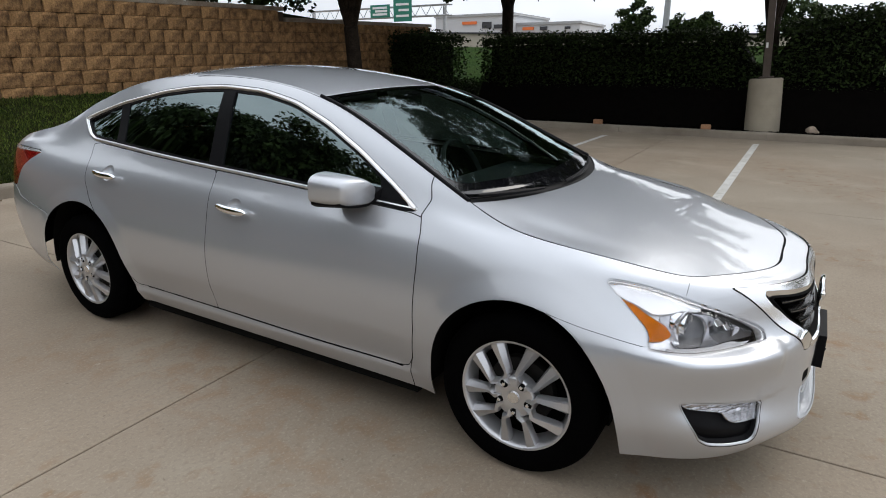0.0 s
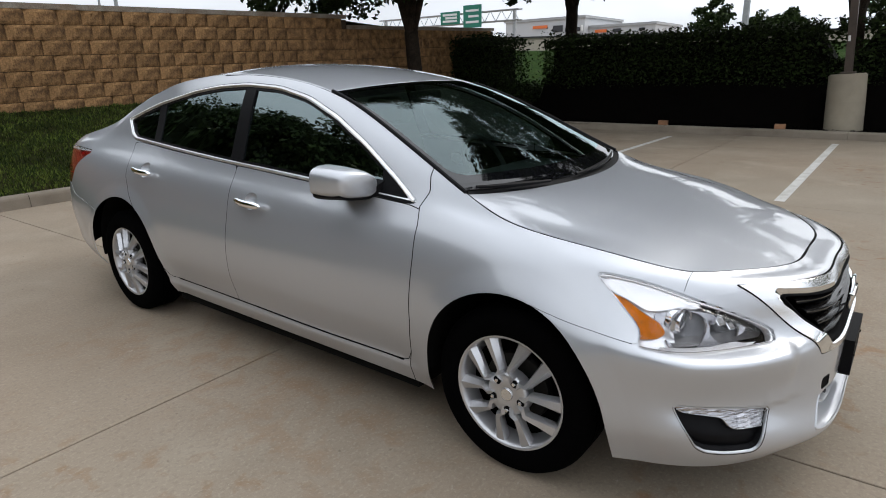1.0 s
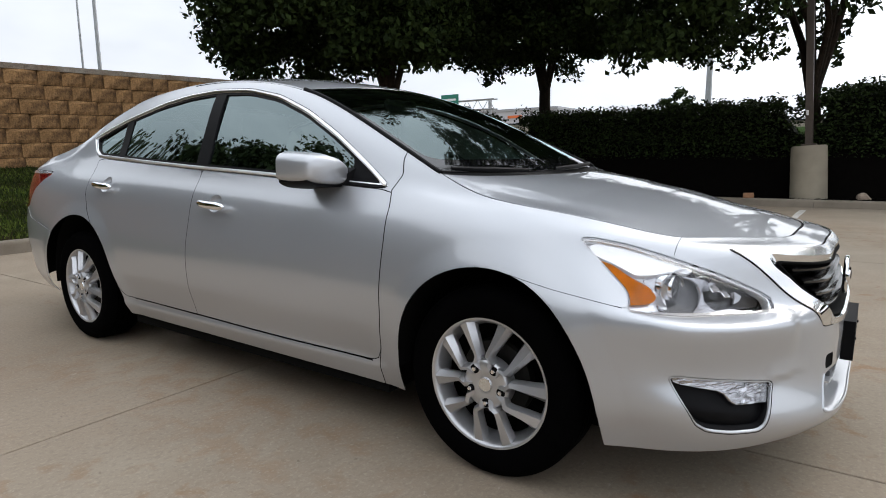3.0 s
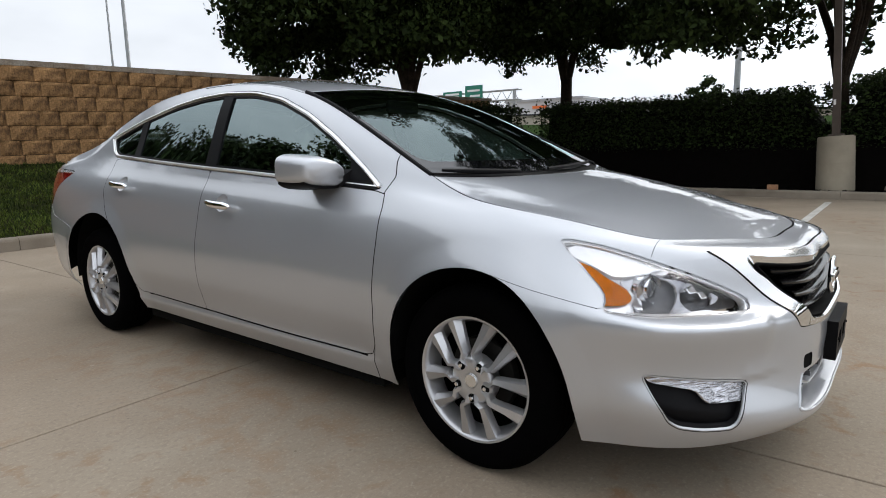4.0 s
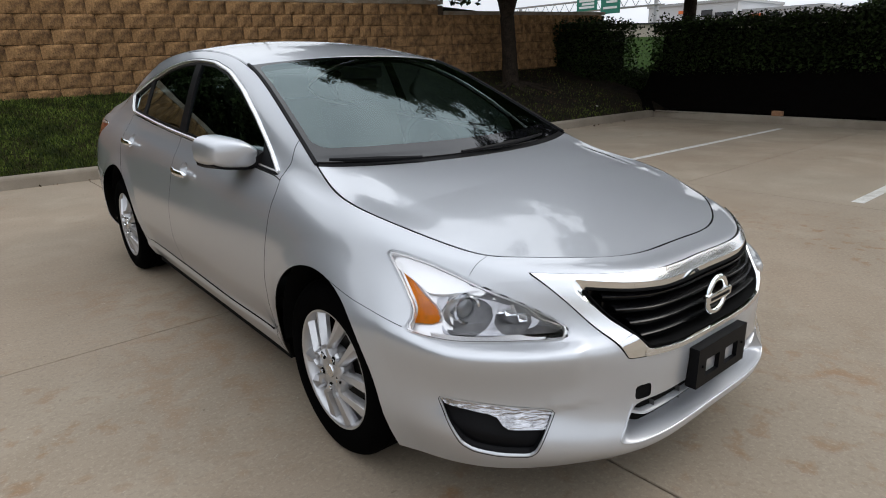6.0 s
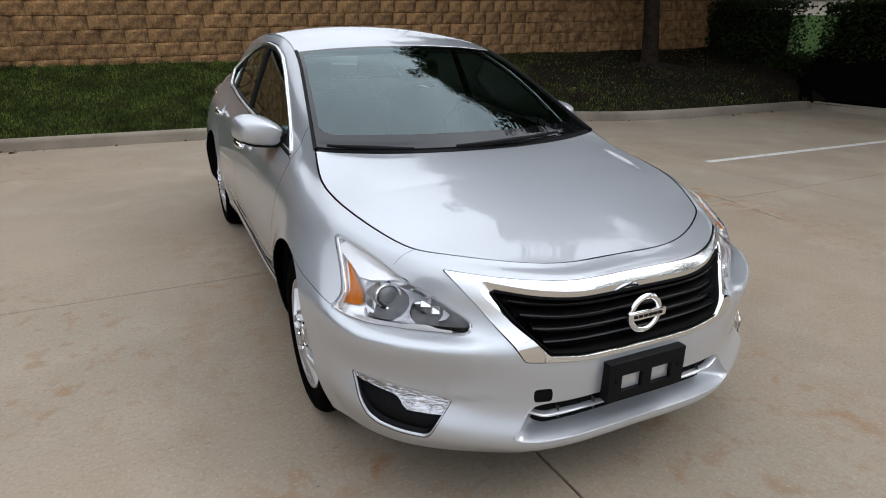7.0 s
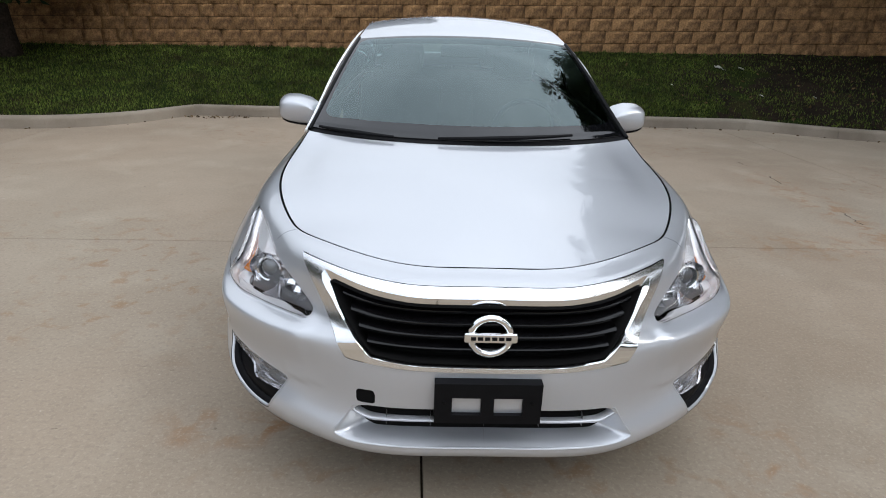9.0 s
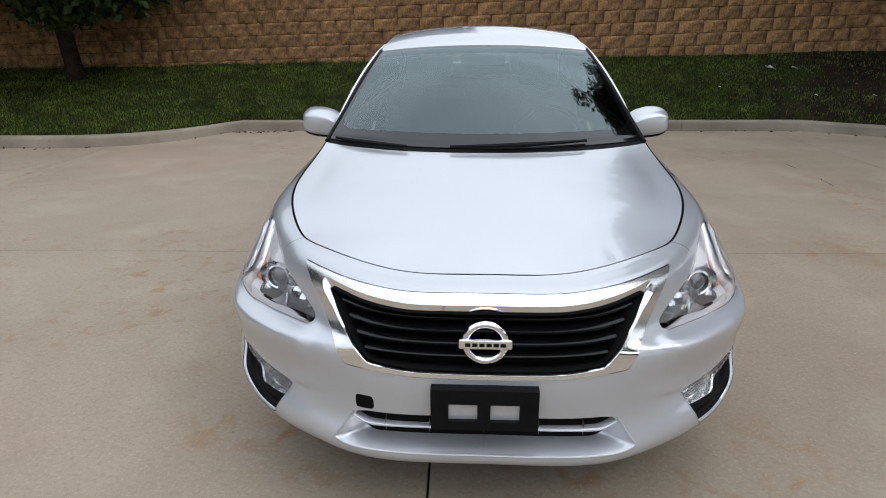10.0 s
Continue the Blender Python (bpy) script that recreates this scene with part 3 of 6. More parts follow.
CREASE = [(-.926, 0, .415), (-.918, .30, .416), (-.80, .575, .425), (-.60, .81, .435), (-.41, .895, .45), (0, .910, .46), (.45, .882, .45), (.85, .88, .45),
          (1.3, .88, .45), (1.75, .88, .455), (2.2, .883, .46), (2.55, .895, .47), (2.80, .91, .48), (3.2, .90, .50), (3.78, .71, .52), (3.92, 0, .53)]
BELLY = [(-.930, 0, .50), (-.918, .30, .50), (-.803, .576, .515), (-.610, .808, .525), (-.41, .899, .545), (0, .913, .56), (.45, .89, .57), (.85, .885, .57),
         (1.3, .885, .575), (1.75, .885, .58), (2.2, .888, .585), (2.55, .90, .595), (2.80, .912, .605), (3.2, .90, .62), (3.77, .72, .64), (3.92, 0, .66)]
SHELF = [(-.918, 0, .585), (-.905, .30, .585), (-.80, .572, .585), (-.612, .801, .596), (-.41, .890, .615), (0, .908, .63), (.45, .882, .645), (.85, .878, .65),
         (1.3, .877, .655), (1.75, .877, .66), (2.2, .88, .67), (2.55, .893, .68), (2.80, .90, .69), (3.2, .888, .71), (3.74, .72, .73), (3.90, 0, .75)]
LAMP = [(-.908, 0, .63), (-.893, .30, .63), (-.765, .545, .604), (-.583, .773, .613), (-.40, .874, .638), (0, .892, .70), (.45, .866, .73), (.85, .860, .74),
        (1.3, .857, .75), (1.75, .857, .755), (2.2, .86, .77), (2.55, .868, .785), (2.80, .872, .80), (3.2, .86, .82), (3.71, .72, .83), (3.88, 0, .86)]
SHOULDER = [(-.856, 0, .753), (-.838, .29, .755), (-.668, .565, .752), (-.510, .694, .745), (-.330, .790, .773), (0, .846, .812), (.45, .828, .84), (.85, .826, .85),
            (1.3, .826, .862), (1.75, .826, .875), (2.2, .828, .89), (2.55, .83, .90), (2.80, .828, .915), (3.2, .81, .93), (3.70, .70, .94), (3.90, 0, .98)]
BELT = [(-.822, 0, .767), (-.803, .28, .770), (-.640, .548, .782), (-.493, .665, .792), (-.318, .757, .823), (0, .797, .868), (.45, .772, .930), (.85, .772, .957),
        (1.3, .770, .982), (1.75, .765, 1.005), (2.2, .752, 1.032), (2.55, .732, 1.055), (2.80, .722, 1.066), (3.2, .735, 1.035), (3.66, .67, 1.015), (3.86, 0, 1.055)]
FRAME = [(-.795, 0, .772), (-.776, .272, .775), (-.620, .536, .790), (-.486, .648, .803), (-.31, .732, .840), (0, .770, .888), (.42, .745, .965), (.80, .685, 1.16),
         (1.25, .615, 1.335), (1.72, .593, 1.392), (2.2, .598, 1.355), (2.55, .62, 1.275), (2.86, .655, 1.192), (3.15, .695, 1.085), (3.64, .655, 1.035), (3.84, 0, 1.072)]
TOP = [(-.770, 0, .778), (-.752, .266, .782), (-.603, .523, .799), (-.479, .632, .811), (-.302, .707, .853), (0, .747, .902), (.28, .708, .992), (.72, .632, 1.20),
       (1.2, .565, 1.372), (1.75, .550, 1.435), (2.2, .560, 1.418), (2.55, .585, 1.357), (2.86, .615, 1.256), (3.12, .65, 1.148), (3.62, .64, 1.05), (3.83, 0, 1.082)]
CROWN = [0, 0, 0, 0, 0, 0, -.012, .018, .035, .048, .045, .045, .045, .035, .02, 0]
BOW = [0, 0, 0, 0, 0, 0, -.19, -.15, -.08, 0, .04, .09, .12, .08, .04, 0]

ARCH_FRONT = [(.36, -.3), (.352, .12), (.345, .30), (.333, .41), (.28, .555), (.18, .655), (.03, .707), (-.125, .694), (-.26, .615), (-.350, .48), (-.388, .36), (-.402, .24), (-.41, .1), (-.41, -.3)]
ARCH_REAR = [(2.26, -.3), (2.275, .12), (2.29, .30), (2.33, .45), (2.41, .62), (2.55, .72), (2.70, .748), (2.85, .718), (2.99, .625), (3.08, .50), (3.115, .36), (3.12, .1), (3.12, -.3)]
ARCHES = ((-.02, .345, .372), (2.71, .352, .40))


def curve(points, n=60):
    p = np.array(points, float)
    k = np.concatenate([[0], np.cumsum(np.hypot(*np.diff(p, axis=0).T))])
    return natural(k, p)(np.linspace(0, k[-1], n))


RINGS = [np.array(r, float)[:, [1, 0, 2]] for r in (BOTTOM, LIP, TRAY, CREASE, BELLY, SHELF, LAMP, SHOULDER, BELT, FRAME, TOP)]
knots = np.concatenate([[0], np.cumsum(np.mean([np.linalg.norm(np.diff(r, axis=0), axis=1) for r in RINGS], axis=0))])
flip_x = np.array([-1, 1, 1])


def round_car(values, odd=True):
    """A smooth curve over the stations, mirrored past both ends."""
    v = np.asarray(values, float)
    s = flip_x if odd else 1
    k = np.concatenate([-knots[3:0:-1], knots, 2 * knots[-1] - knots[-2:-5:-1]])
    return natural(k, np.concatenate([v[3:0:-1] * s, v, v[-2:-5:-1] * s]))


ring_at = [round_car(r) for r in RINGS]
back_crown, back_bow = natural(knots[6:], np.array(CROWN[6:])[:, None]), natural(knots[6:], np.array(BOW[6:])[:, None])
NOSE_LINE = [(-.80, .770), (-.770, .779), (-.70, .799), (-.60, .8265), (-.479, .858), (-.30, .9005), (-.05, .9515), (.10, .976)]
nose = natural([p[0] for p in NOSE_LINE], [[p[1]] for p in NOSE_LINE])


def bow_at(t):
    """How far the middle of the upper skin lies ahead of its edge."""
    y = ring_at[-1](t)[:, 1]
    ahead = -.19 * np.clip((y + .4) / .68, 0, None) ** 2
    return np.where(np.atleast_1d(t) < knots[6], ahead, back_bow(np.maximum(t, knots[6]))[:, 0])[:, None]


def crown_at(t):
    """How far the middle of the upper skin lies above its edge."""
    e = ring_at[-1](t)
    mid = nose(np.clip(e[:, 1] + bow_at(t)[:, 0], -.8, .1))[:, 0] - e[:, 2]
    return np.where(np.atleast_1d(t) < knots[6], mid, back_crown(np.maximum(t, knots[6]))[:, 0])[:, None]


def bulge(t, u):
    """The share of the crown at u across the car: flatter over the rear of the hood."""
    e = 2.2 + 3.0 * np.clip((ring_at[-1](t)[:, 1] + .15) / .43, 0, 1) * (np.atleast_1d(t) < knots[6] + .05)
    return 1 - np.abs(np.atleast_1d(u))[None] ** e[:, None]


fine = np.concatenate([np.linspace(a, b, n, endpoint=False) for a, b, n in zip(knots, knots[1:], (26, 26, 30, 30, 26, 26, 22, 22, 22, 20, 20, 20, 20, 22, 24))] + [[knots[-1]]])
across = np.stack([r(fine) for r in ring_at], 1)
rows_v = []
for sec in across:
    kv = np.concatenate([[0], np.cumsum(np.linalg.norm(np.diff(sec, axis=0), axis=1) ** 0.8 + 1e-4)])
    rows_v.append(natural(kv, sec)(np.concatenate([np.linspace(a, b, 8, endpoint=False) for a, b in zip(kv, kv[1:])] + [[kv[-1]]])))
side_grid = np.array(rows_v)
side_grid[0, :, 0] = side_grid[-1, :, 0] = 0.0


def flare(line, y, z, far=.078, out=.012):
    """The swelling of the body round a wheel arch."""
    d = signed(line, np.stack([y.ravel(), z.ravel()], 1)).reshape(y.shape)
    s = np.clip(1 - np.maximum(d, 0) / far, 0, 1)
    return out * s ** 1.25


for k, edge_line in enumerate((curve(ARCH_FRONT), curve(ARCH_REAR))):
    side_grid[:, :, 0] += np.where(side_grid[:, :, 0] > .6, flare(edge_line, side_grid[:, :, 1], side_grid[:, :, 2]), 0)
# the ledge below the headlamp
qq = .714 * side_grid[:, :, 0] + .7 * side_grid[:, :, 1]
drop = np.interp(qq, (-.165, -.087, .019, .151, .231, .297), (.612, .602, .603, .609, .617, .627)) - side_grid[:, :, 2]
ledge = np.where(drop < .015, np.clip(drop / .015, 0, 1), np.clip(1 - (drop - .015) / .18, 0, 1) ** 1.5)
ledge = .016 * ledge * np.clip((qq + .215) / .035, 0, 1) * np.clip((.31 - qq) / .13, 0, 1) * (side_grid[:, :, 1] < -.1)
belly = .016 * np.exp(-((qq - .17) / .11) ** 2 - ((side_grid[:, :, 2] - .685) / .05) ** 2) * (side_grid[:, :, 1] < -.1)
over = side_grid[:, :, 2] - np.interp(qq, (-.30, -.13), (.432, .414))
crease = .007 * np.clip(over / .006, 0, 1) * np.clip(1 - over / .06, 0, 1) * np.clip((qq + .27) / .10, 0, 1) * np.clip((-.10 - qq) / .02, 0, 1) * (side_grid[:, :, 1] < -.4)
ledge = ledge + crease
side_grid[:, :, 0] += .70 * (ledge + belly)
side_grid[:, :, 1] -= .714 * (ledge + belly)
# the crease along the flank, above the door handles
yy, zz = side_grid[:, :, 1], side_grid[:, :, 2]
line_z = np.interp(yy, (-.2, .45, 1.35, 2.36, 3.35), (.795, .845, .882, .938, .962))
side_grid[:, :, 0] -= np.where(side_grid[:, :, 0] > .5, .006 * np.clip((zz - line_z) / .05, 0, 1) * np.clip((yy + .1) / .8, 0, 1) * np.clip((3.5 - yy) / .3, 0, 1), 0)
# the doors turn under above the sill
under = .016 * np.clip((.46 - zz) / .13, 0, 1) ** 1.3 * np.clip((zz - .284) / .024, 0, 1) * np.clip((yy - .40) / .12, 0, 1) * np.clip((2.42 - yy) / .25, 0, 1)
side_grid[:, :, 0] -= np.where(side_grid[:, :, 0] > .5, under, 0)
HALF = grid_sheet(side_grid)


def skin_fit(near, at, value):
    """A smooth local fit of a value over the plane coordinates near, read at one place."""
    d = near - np.asarray(at)
    i = np.argsort(np.hypot(*d.T))[:40]
    a, b = d[i].T
    w = 1 / (np.hypot(a, b) + .01)
    m = np.stack([np.ones(len(i)), a, b, a * a, a * b, b * b], 1)
    return float(np.linalg.lstsq(m * w[:, None], value[i] * w, rcond=None)[0][0])


def top_sheet(t0, t1, n, u0=-1.0, u1=1.0, m=60, back=0.0):
    """The upper skin between two places along the top line; back: how far its front edge stands back."""
    t = np.linspace(t0, t1, n)
    edge, cr, bo = ring_at[-1](t), crown_at(t)[:, 0], bow_at(t)[:, 0]
    u = np.linspace(u0, u1, m)
    g = np.zeros((n, m, 3))
    g[:, :, 0] = edge[:, :1] * u
    g[:, :, 1] = edge[:, 1:2] + bo[:, None] * (1 - u ** 2) + back * np.exp(-t * 3)[:, None]
    ridge = (.0060 * np.exp(-((t - knots[5] + .05) / .28) ** 2))[:, None]
    fold = np.clip((np.abs(u) - .76) / .24, 0, 1)
    g[:, :, 2] = edge[:, 2:3] + cr[:, None] * bulge(t, u) - ridge * np.sin(np.pi * fold)[None] ** 2
    s = grid_sheet(g, flip=True)
    if t0 < knots[1]:
        # the rows crowd together at the nose: take the slope from the height there
        line = ring_at[-1](np.linspace(knots[0], knots[5], 400))
        lc = crown_at(np.linspace(knots[0], knots[5], 400))[:, 0]

        def height(x, y):
            h, z, c = (np.interp(y, line[:, 1], q) for q in (line[:, 0], line[:, 2], lc))
            return z + c * (1 - np.minimum(np.abs(x) / np.maximum(h, 1e-3), 1) ** 2.2)
        x, y = s.v[:, 0], s.v[:, 1] + .006
        e = .012
        nn = np.stack([-(height(x + e, y) - height(x - e, y)) / (2 * e), -(height(x, y + e) - height(x, y)) / e, np.ones(len(x))], 1)
        nn /= np.linalg.norm(nn, axis=1)[:, None]
        w = np.clip((s.v[:, 1] + .74) / .12, 0, 1)[:, None]
        s.n = s.n * w + nn * (1 - w)
        s.n /= np.linalg.norm(s.n, axis=1)[:, None]
    return s


def diag(s):
    return np.stack([.714 * s.v[:, 0] + .7 * s.v[:, 1], s.v[:, 2]], 1)


def sidewise(s):
    return s.v[:, [1, 2]]


def frontal(s):
    return s.v[:, [0, 2]]


def where(ok, f):
    return np.where(ok, f, 1.0)


HEADLAMP = rounded([(.363, .800), (.350, .809), (.321, .807), (.241, .791), (.151, .763), (.072, .735), (-.008, .706), (-.087, .672), (-.145, .645), (-.165, .630), (-.164, .617),
                    (-.148, .605), (-.087, .602), (.019, .603), (.151, .609), (.231, .617), (.297, .627), (.276, .659), (.278, .677), (.310, .726), (.337, .763)], 2)
GRILLE = rounded([(-1, .751), (.2, .754), (.4, .761), (.548, .770), (.560, .771), (.555, .763), (.50, .69), (.44, .60), (.414, .557), (.409, .547), (.396, .543), (.2, .527), (-1, .517)], 2)
MESH = rounded([(-1, .705), (.2, .709), (.35, .719), (.458, .732), (.470, .735), (.463, .724), (.425, .66), (.341, .574), (.334, .565), (.320, .562), (.2, .548), (-1, .540)], 2)
FOG = rounded([(.203, .458), (.05, .437), (-.128, .415), (-.115, .385), (-.075, .305), (-.055, .290), (.03, .292), (.10, .303), (.135, .325), (.172, .39)], 2)
FOGLAMP = rounded([(.203, .458), (.05, .437), (-.128, .415), (-.118, .388), (-.108, .362), (.008, .370), (.018, .377), (.034, .398), (.046, .405), (.184, .431)], 1)
INTAKE = rounded([(-1, .282), (.36, .285), (.448, .297), (.415, .345), (.380, .396), (.34, .405), (-1, .402)], 2)
TOW = rounded([(.322, .406), (.378, .406), (.378, .450), (.322, .450)], 1)
WINDOWS = rounded([(.452, .932), (.85, .957), (1.3, .983), (1.74, 1.006), (2.2, 1.034), (2.55, 1.056), (2.735, 1.068), (2.80, 1.095), (2.888, 1.178), (2.86, 1.196), (2.72, 1.242),
                   (2.55, 1.290), (2.2, 1.355), (1.95, 1.382), (1.712, 1.391), (1.45, 1.376), (1.22, 1.330), (1.0, 1.250), (.80, 1.150), (.62, 1.040)], 2)
TAIL = rounded([(3.20, .982), (3.5, .994), (5, .995), (5, .74), (3.46, .755), (3.43, .80), (3.385, .88), (3.31, .93)], 2)
BUMPER = [(-3, -1), (-3, 2), (-.525, 2), (-.525, .70), (-.46, .64), (-.446, .632), (-.25, .668), (-.1, .70), (-.1, -1)]
FENDER = [(-3, -1), (-3, 2), (.45, 2), (.448, 1.04), (.428, .985), (.452, .93), (.43, .87), (.418, .75), (.42, .5), (.44, .36), (.456, .318), (.460, .30), (.458, .25), (.455, -1)]
FRONT_DOOR = rounded([(.452, .928), (.43, .87), (.418, .75), (.42, .5), (.44, .36), (.47, .312), (.52, .300), (1.2, .305), (1.60, .3115), (1.633, .312), (1.634, .335), (1.636, .6), (1.6355, .95), (1.6345, .990), (1.6345, .998), (1.60, .9965), (1.3, .980), (.85, .953)], 1)
REAR_DOOR = rounded([(1.67, .9995), (1.6355, .998), (1.6355, .990), (1.6365, .95), (1.637, .6), (1.635, .335), (1.634, .312), (1.67, .3125), (2.15, .318), (2.27, .325), (2.33, .40), (2.385, .53), (2.47, .66), (2.60, .78), (2.66, .87), (2.68, .97), (2.72, 1.062), (2.2, 1.030)], 1)
REAR_BUMPER = [(3.0, .64), (3.2, .675), (3.38, .70), (3.45, .74), (3.55, .775), (5, .765), (5, -1), (2.9, -1)]
ARCH_LINES = [curve(ARCH_FRONT), curve(ARCH_REAR)]

car = thing("sedan", (0, 0, 0), "silver four-door sedan with chrome grille parked on concrete", "car")
GAP = 0.0022


def arch_cut(s, grow=0.0):
    for line in ARCH_LINES:
        s = s.keep(np.where(s.v[:, 0] > .4, grow - signed(line, sidewise(s)), -1.0))
    return s


half = arch_cut(HALF)
f_lamp = lambda s: where(s.v[:, 1] < -.1, signed(HEADLAMP, diag(s)))
f_grille = lambda s: where(s.v[:, 1] < -.5, signed(GRILLE, frontal(s)))
f_mesh = lambda s: where(s.v[:, 1] < -.5, signed(MESH, frontal(s)))
f_fog = lambda s: where(s.v[:, 1] < -.3, signed(FOG, diag(s)))
f_intake = lambda s: where(s.v[:, 1] < -.6, signed(INTAKE, frontal(s)))
f_windows = lambda s: where(s.v[:, 2] > .9, signed(WINDOWS, sidewise(s)))
f_tail = lambda s: where((s.v[:, 1] > 3) & (s.v[:, 0] > .42), signed(TAIL, sidewise(s)))
lens, grille_face, fog_face, intake_face = half.keep(f_lamp(half) + GAP), half.keep(f_grille(half)), half.keep(f_fog(half)), half.keep(f_intake(half))
window_face, tail_face = half.keep(f_windows(half)), half.keep(f_tail(half) + GAP)
skin = half
for f, wide in ((f_lamp, 1), (f_grille, 1.4), (f_fog, 1), (f_intake, 0), (f_windows, 1), (f_tail, 1)):
    skin = skin.keep(GAP * wide - f(skin))


def both(s):
    return s + s.mirrored()


def pair(name, s, mat, label="", lip=0.0, parent=None):
    """The two sides of a part, as two meshes."""
    return s.build(name, mat, parent or car, label, lip), s.mirrored().build(name, mat, parent or car, label, lip)



f_b = signed(BUMPER, sidewise(skin))
bumper = skin.keep(f_b + GAP * .35)
rest = skin.keep(GAP * .35 - f_b)
right_bumper = bumper.keep(-where(bumper.v[:, 1] < -.6, signed(TOW, frontal(bumper))))
(bumper + right_bumper.mirrored()).build("front_bumper", M_PAINT, car, "silver front bumper with a chin lip")
f_f = signed(FENDER, sidewise(rest))
pair("front_fender", rest.keep(f_f + GAP), M_PAINT, "silver front fender")
rest = rest.keep(GAP - f_f)
f_d = signed(FRONT_DOOR, sidewise(rest))
HANDLES = ((1.345, .840), (2.362, .908))


def dish(k):
    """The outline of the round recess behind a door handle."""
    y, z = HANDLES[k]
    return [(y + .105 + .050 * math.cos(2 * math.pi * i / 40), z + .010 + .040 * math.sin(2 * math.pi * i / 40)) for i in range(40)]


def dished(s, k):
    return s.keep(-signed(dish(k), sidewise(s)))


front_doors = pair("front_door", dished(rest.keep(f_d + .0012), 0), M_PAINT, "silver front door")
rest = rest.keep(GAP - f_d)
f_d = signed(REAR_DOOR, sidewise(rest))
rear_doors = pair("rear_door", dished(rest.keep(f_d + .0012), 1), M_PAINT, "silver rear door")
rest = rest.keep(GAP - f_d)
f_r = signed(REAR_BUMPER, sidewise(rest))
both(rest.keep(f_r + GAP)).build("rear_bumper", M_PAINT, car, "silver rear bumper", 0.0035)
pair("side_panel", rest.keep(GAP - f_r), M_PAINT, "silver sill, pillars and rear quarter")
pair("tail_lamp", tail_face, M_RED, "red tail lamp", 0.01)
pair("tail_lamp_strip", tail_face.keep(.972 - tail_face.v[:, 2]).moved(.003), M_REFLECTOR, "clear strip along the tail lamp", 0.004)
pair("lamp_backing", tail_face.moved(-.02), M_VOID)

# lies close under the skin so the shade in panel gaps reads black
inner = skin.moved(-.004)
both(dished(dished(inner, 0), 1)).build("inner_shell", M_VOID, car, "black sheet that darkens the gaps between body panels")

# the upper skins
t_cowl = knots[6]
hood = top_sheet(knots[0] + .004, t_cowl - .014, 170, -.988, .988, 90, back=.015)
hood.build("hood", M_PAINT, car, "silver hood with cloud reflections", 0.002)
top_sheet(knots[1] * .9, t_cowl + .02, 60, -.97, .97, 30).moved(-.016).build("hood_underside", M_VOID, car)
# black tube sunk in the hood gap, standing in for its shade
bm = bmesh.new()
gap_t = np.linspace(-t_cowl, t_cowl, 161)
tube(bm, [Vector((math.copysign(p[0], q), p[1] + .007, p[2] - .0088 - .0040 * min(1, abs(q) / knots[5]) ** 2)) for q, p in zip(gap_t, ring_at[-1](np.abs(gap_t)))], [.0090 - .0048 * min(1, abs(q) / knots[5]) ** 2 for q in gap_t], 6)
part("hood_seal", bm, M_VOID, car, "black tube that darkens the gap round the hood", smooth=True)
top_sheet(t_cowl - .016, t_cowl + .032, 10, -.99, .99, 60).moved(-.006).build("cowl", M_BLACK, car, "black plastic cowl below the windscreen", 0.01)

# ---- glass ----
def glass_material(name, tint, gloss=1.0, sheen=(.82, .99, 1.0)):
    m = bpy.data.materials.new(name)
    m.use_nodes = True
    n, l = m.node_tree.nodes, m.node_tree.links
    n.remove(n["Principled BSDF"])
    clear, shine, mix, fres = n.new("ShaderNodeBsdfTransparent"), n.new("ShaderNodeBsdfGlossy"), n.new("ShaderNodeMixShader"), n.new("ShaderNodeFresnel")
    clear.inputs[0].default_value = (*tint, 1)
    shine.inputs["Roughness"].default_value = 0.015
    shine.inputs["Color"].default_value = (*sheen, 1)
    fres.inputs["IOR"].default_value = 1.52 + 0.2 * (gloss - 1)
    l.new(fres.outputs[0], mix.inputs[0])
    l.new(clear.outputs[0], mix.inputs[1])
    l.new(shine.outputs[0], mix.inputs[2])
    l.new(mix.outputs[0], n["Material Output"].inputs["Surface"])
    return m


M_WINDSCREEN = glass_material("windscreen_glass", (.30, .41, .395), 2.5)
M_SIDEGLASS = glass_material("tinted_side_glass", (.09, .12, .115), 9.0)
M_SHADE = glass_material("windscreen_shade_glass", (.14, .15, .19), 1.6)
M_LENS = glass_material("clear_lens", (.96, .96, .97), .2, (1, 1, 1))

t_roof = knots[8] - .09
frit = top_sheet(t_cowl + .022, t_roof, 90, -.985, .985, 90)


screen_grid = np.linspace(0, 1, 90)[:, None] * np.ones((1, 90))
screen_u = np.ones((90, 1)) * np.linspace(-.985, .985, 90)[None]
# a rounded clear field inside the black border, in metres from its middle
field_x, field_s = np.abs(screen_u) * .66 - (.66 * .952 - .06), np.abs(screen_grid - .538) * .80 - (.80 * .428 - .06)
clear_f = (np.hypot(np.maximum(field_x, 0), np.maximum(field_s, 0)) + np.minimum(np.maximum(field_x, field_s), 0) - .06).ravel()
shade_f = (.87 - screen_grid).ravel()
frit.keep(np.maximum(clear_f, -shade_f)).build("windscreen", M_WINDSCREEN, car, "clear windscreen reflecting clouds and tree leaves")
frit.keep(np.maximum(clear_f, shade_f)).build("windscreen_shade", M_SHADE, car, "tinted shade band of the windscreen")
frit.keep(-clear_f).build("windscreen_border", M_GLOSSBLACK, car, "black border of the windscreen", 0.006)
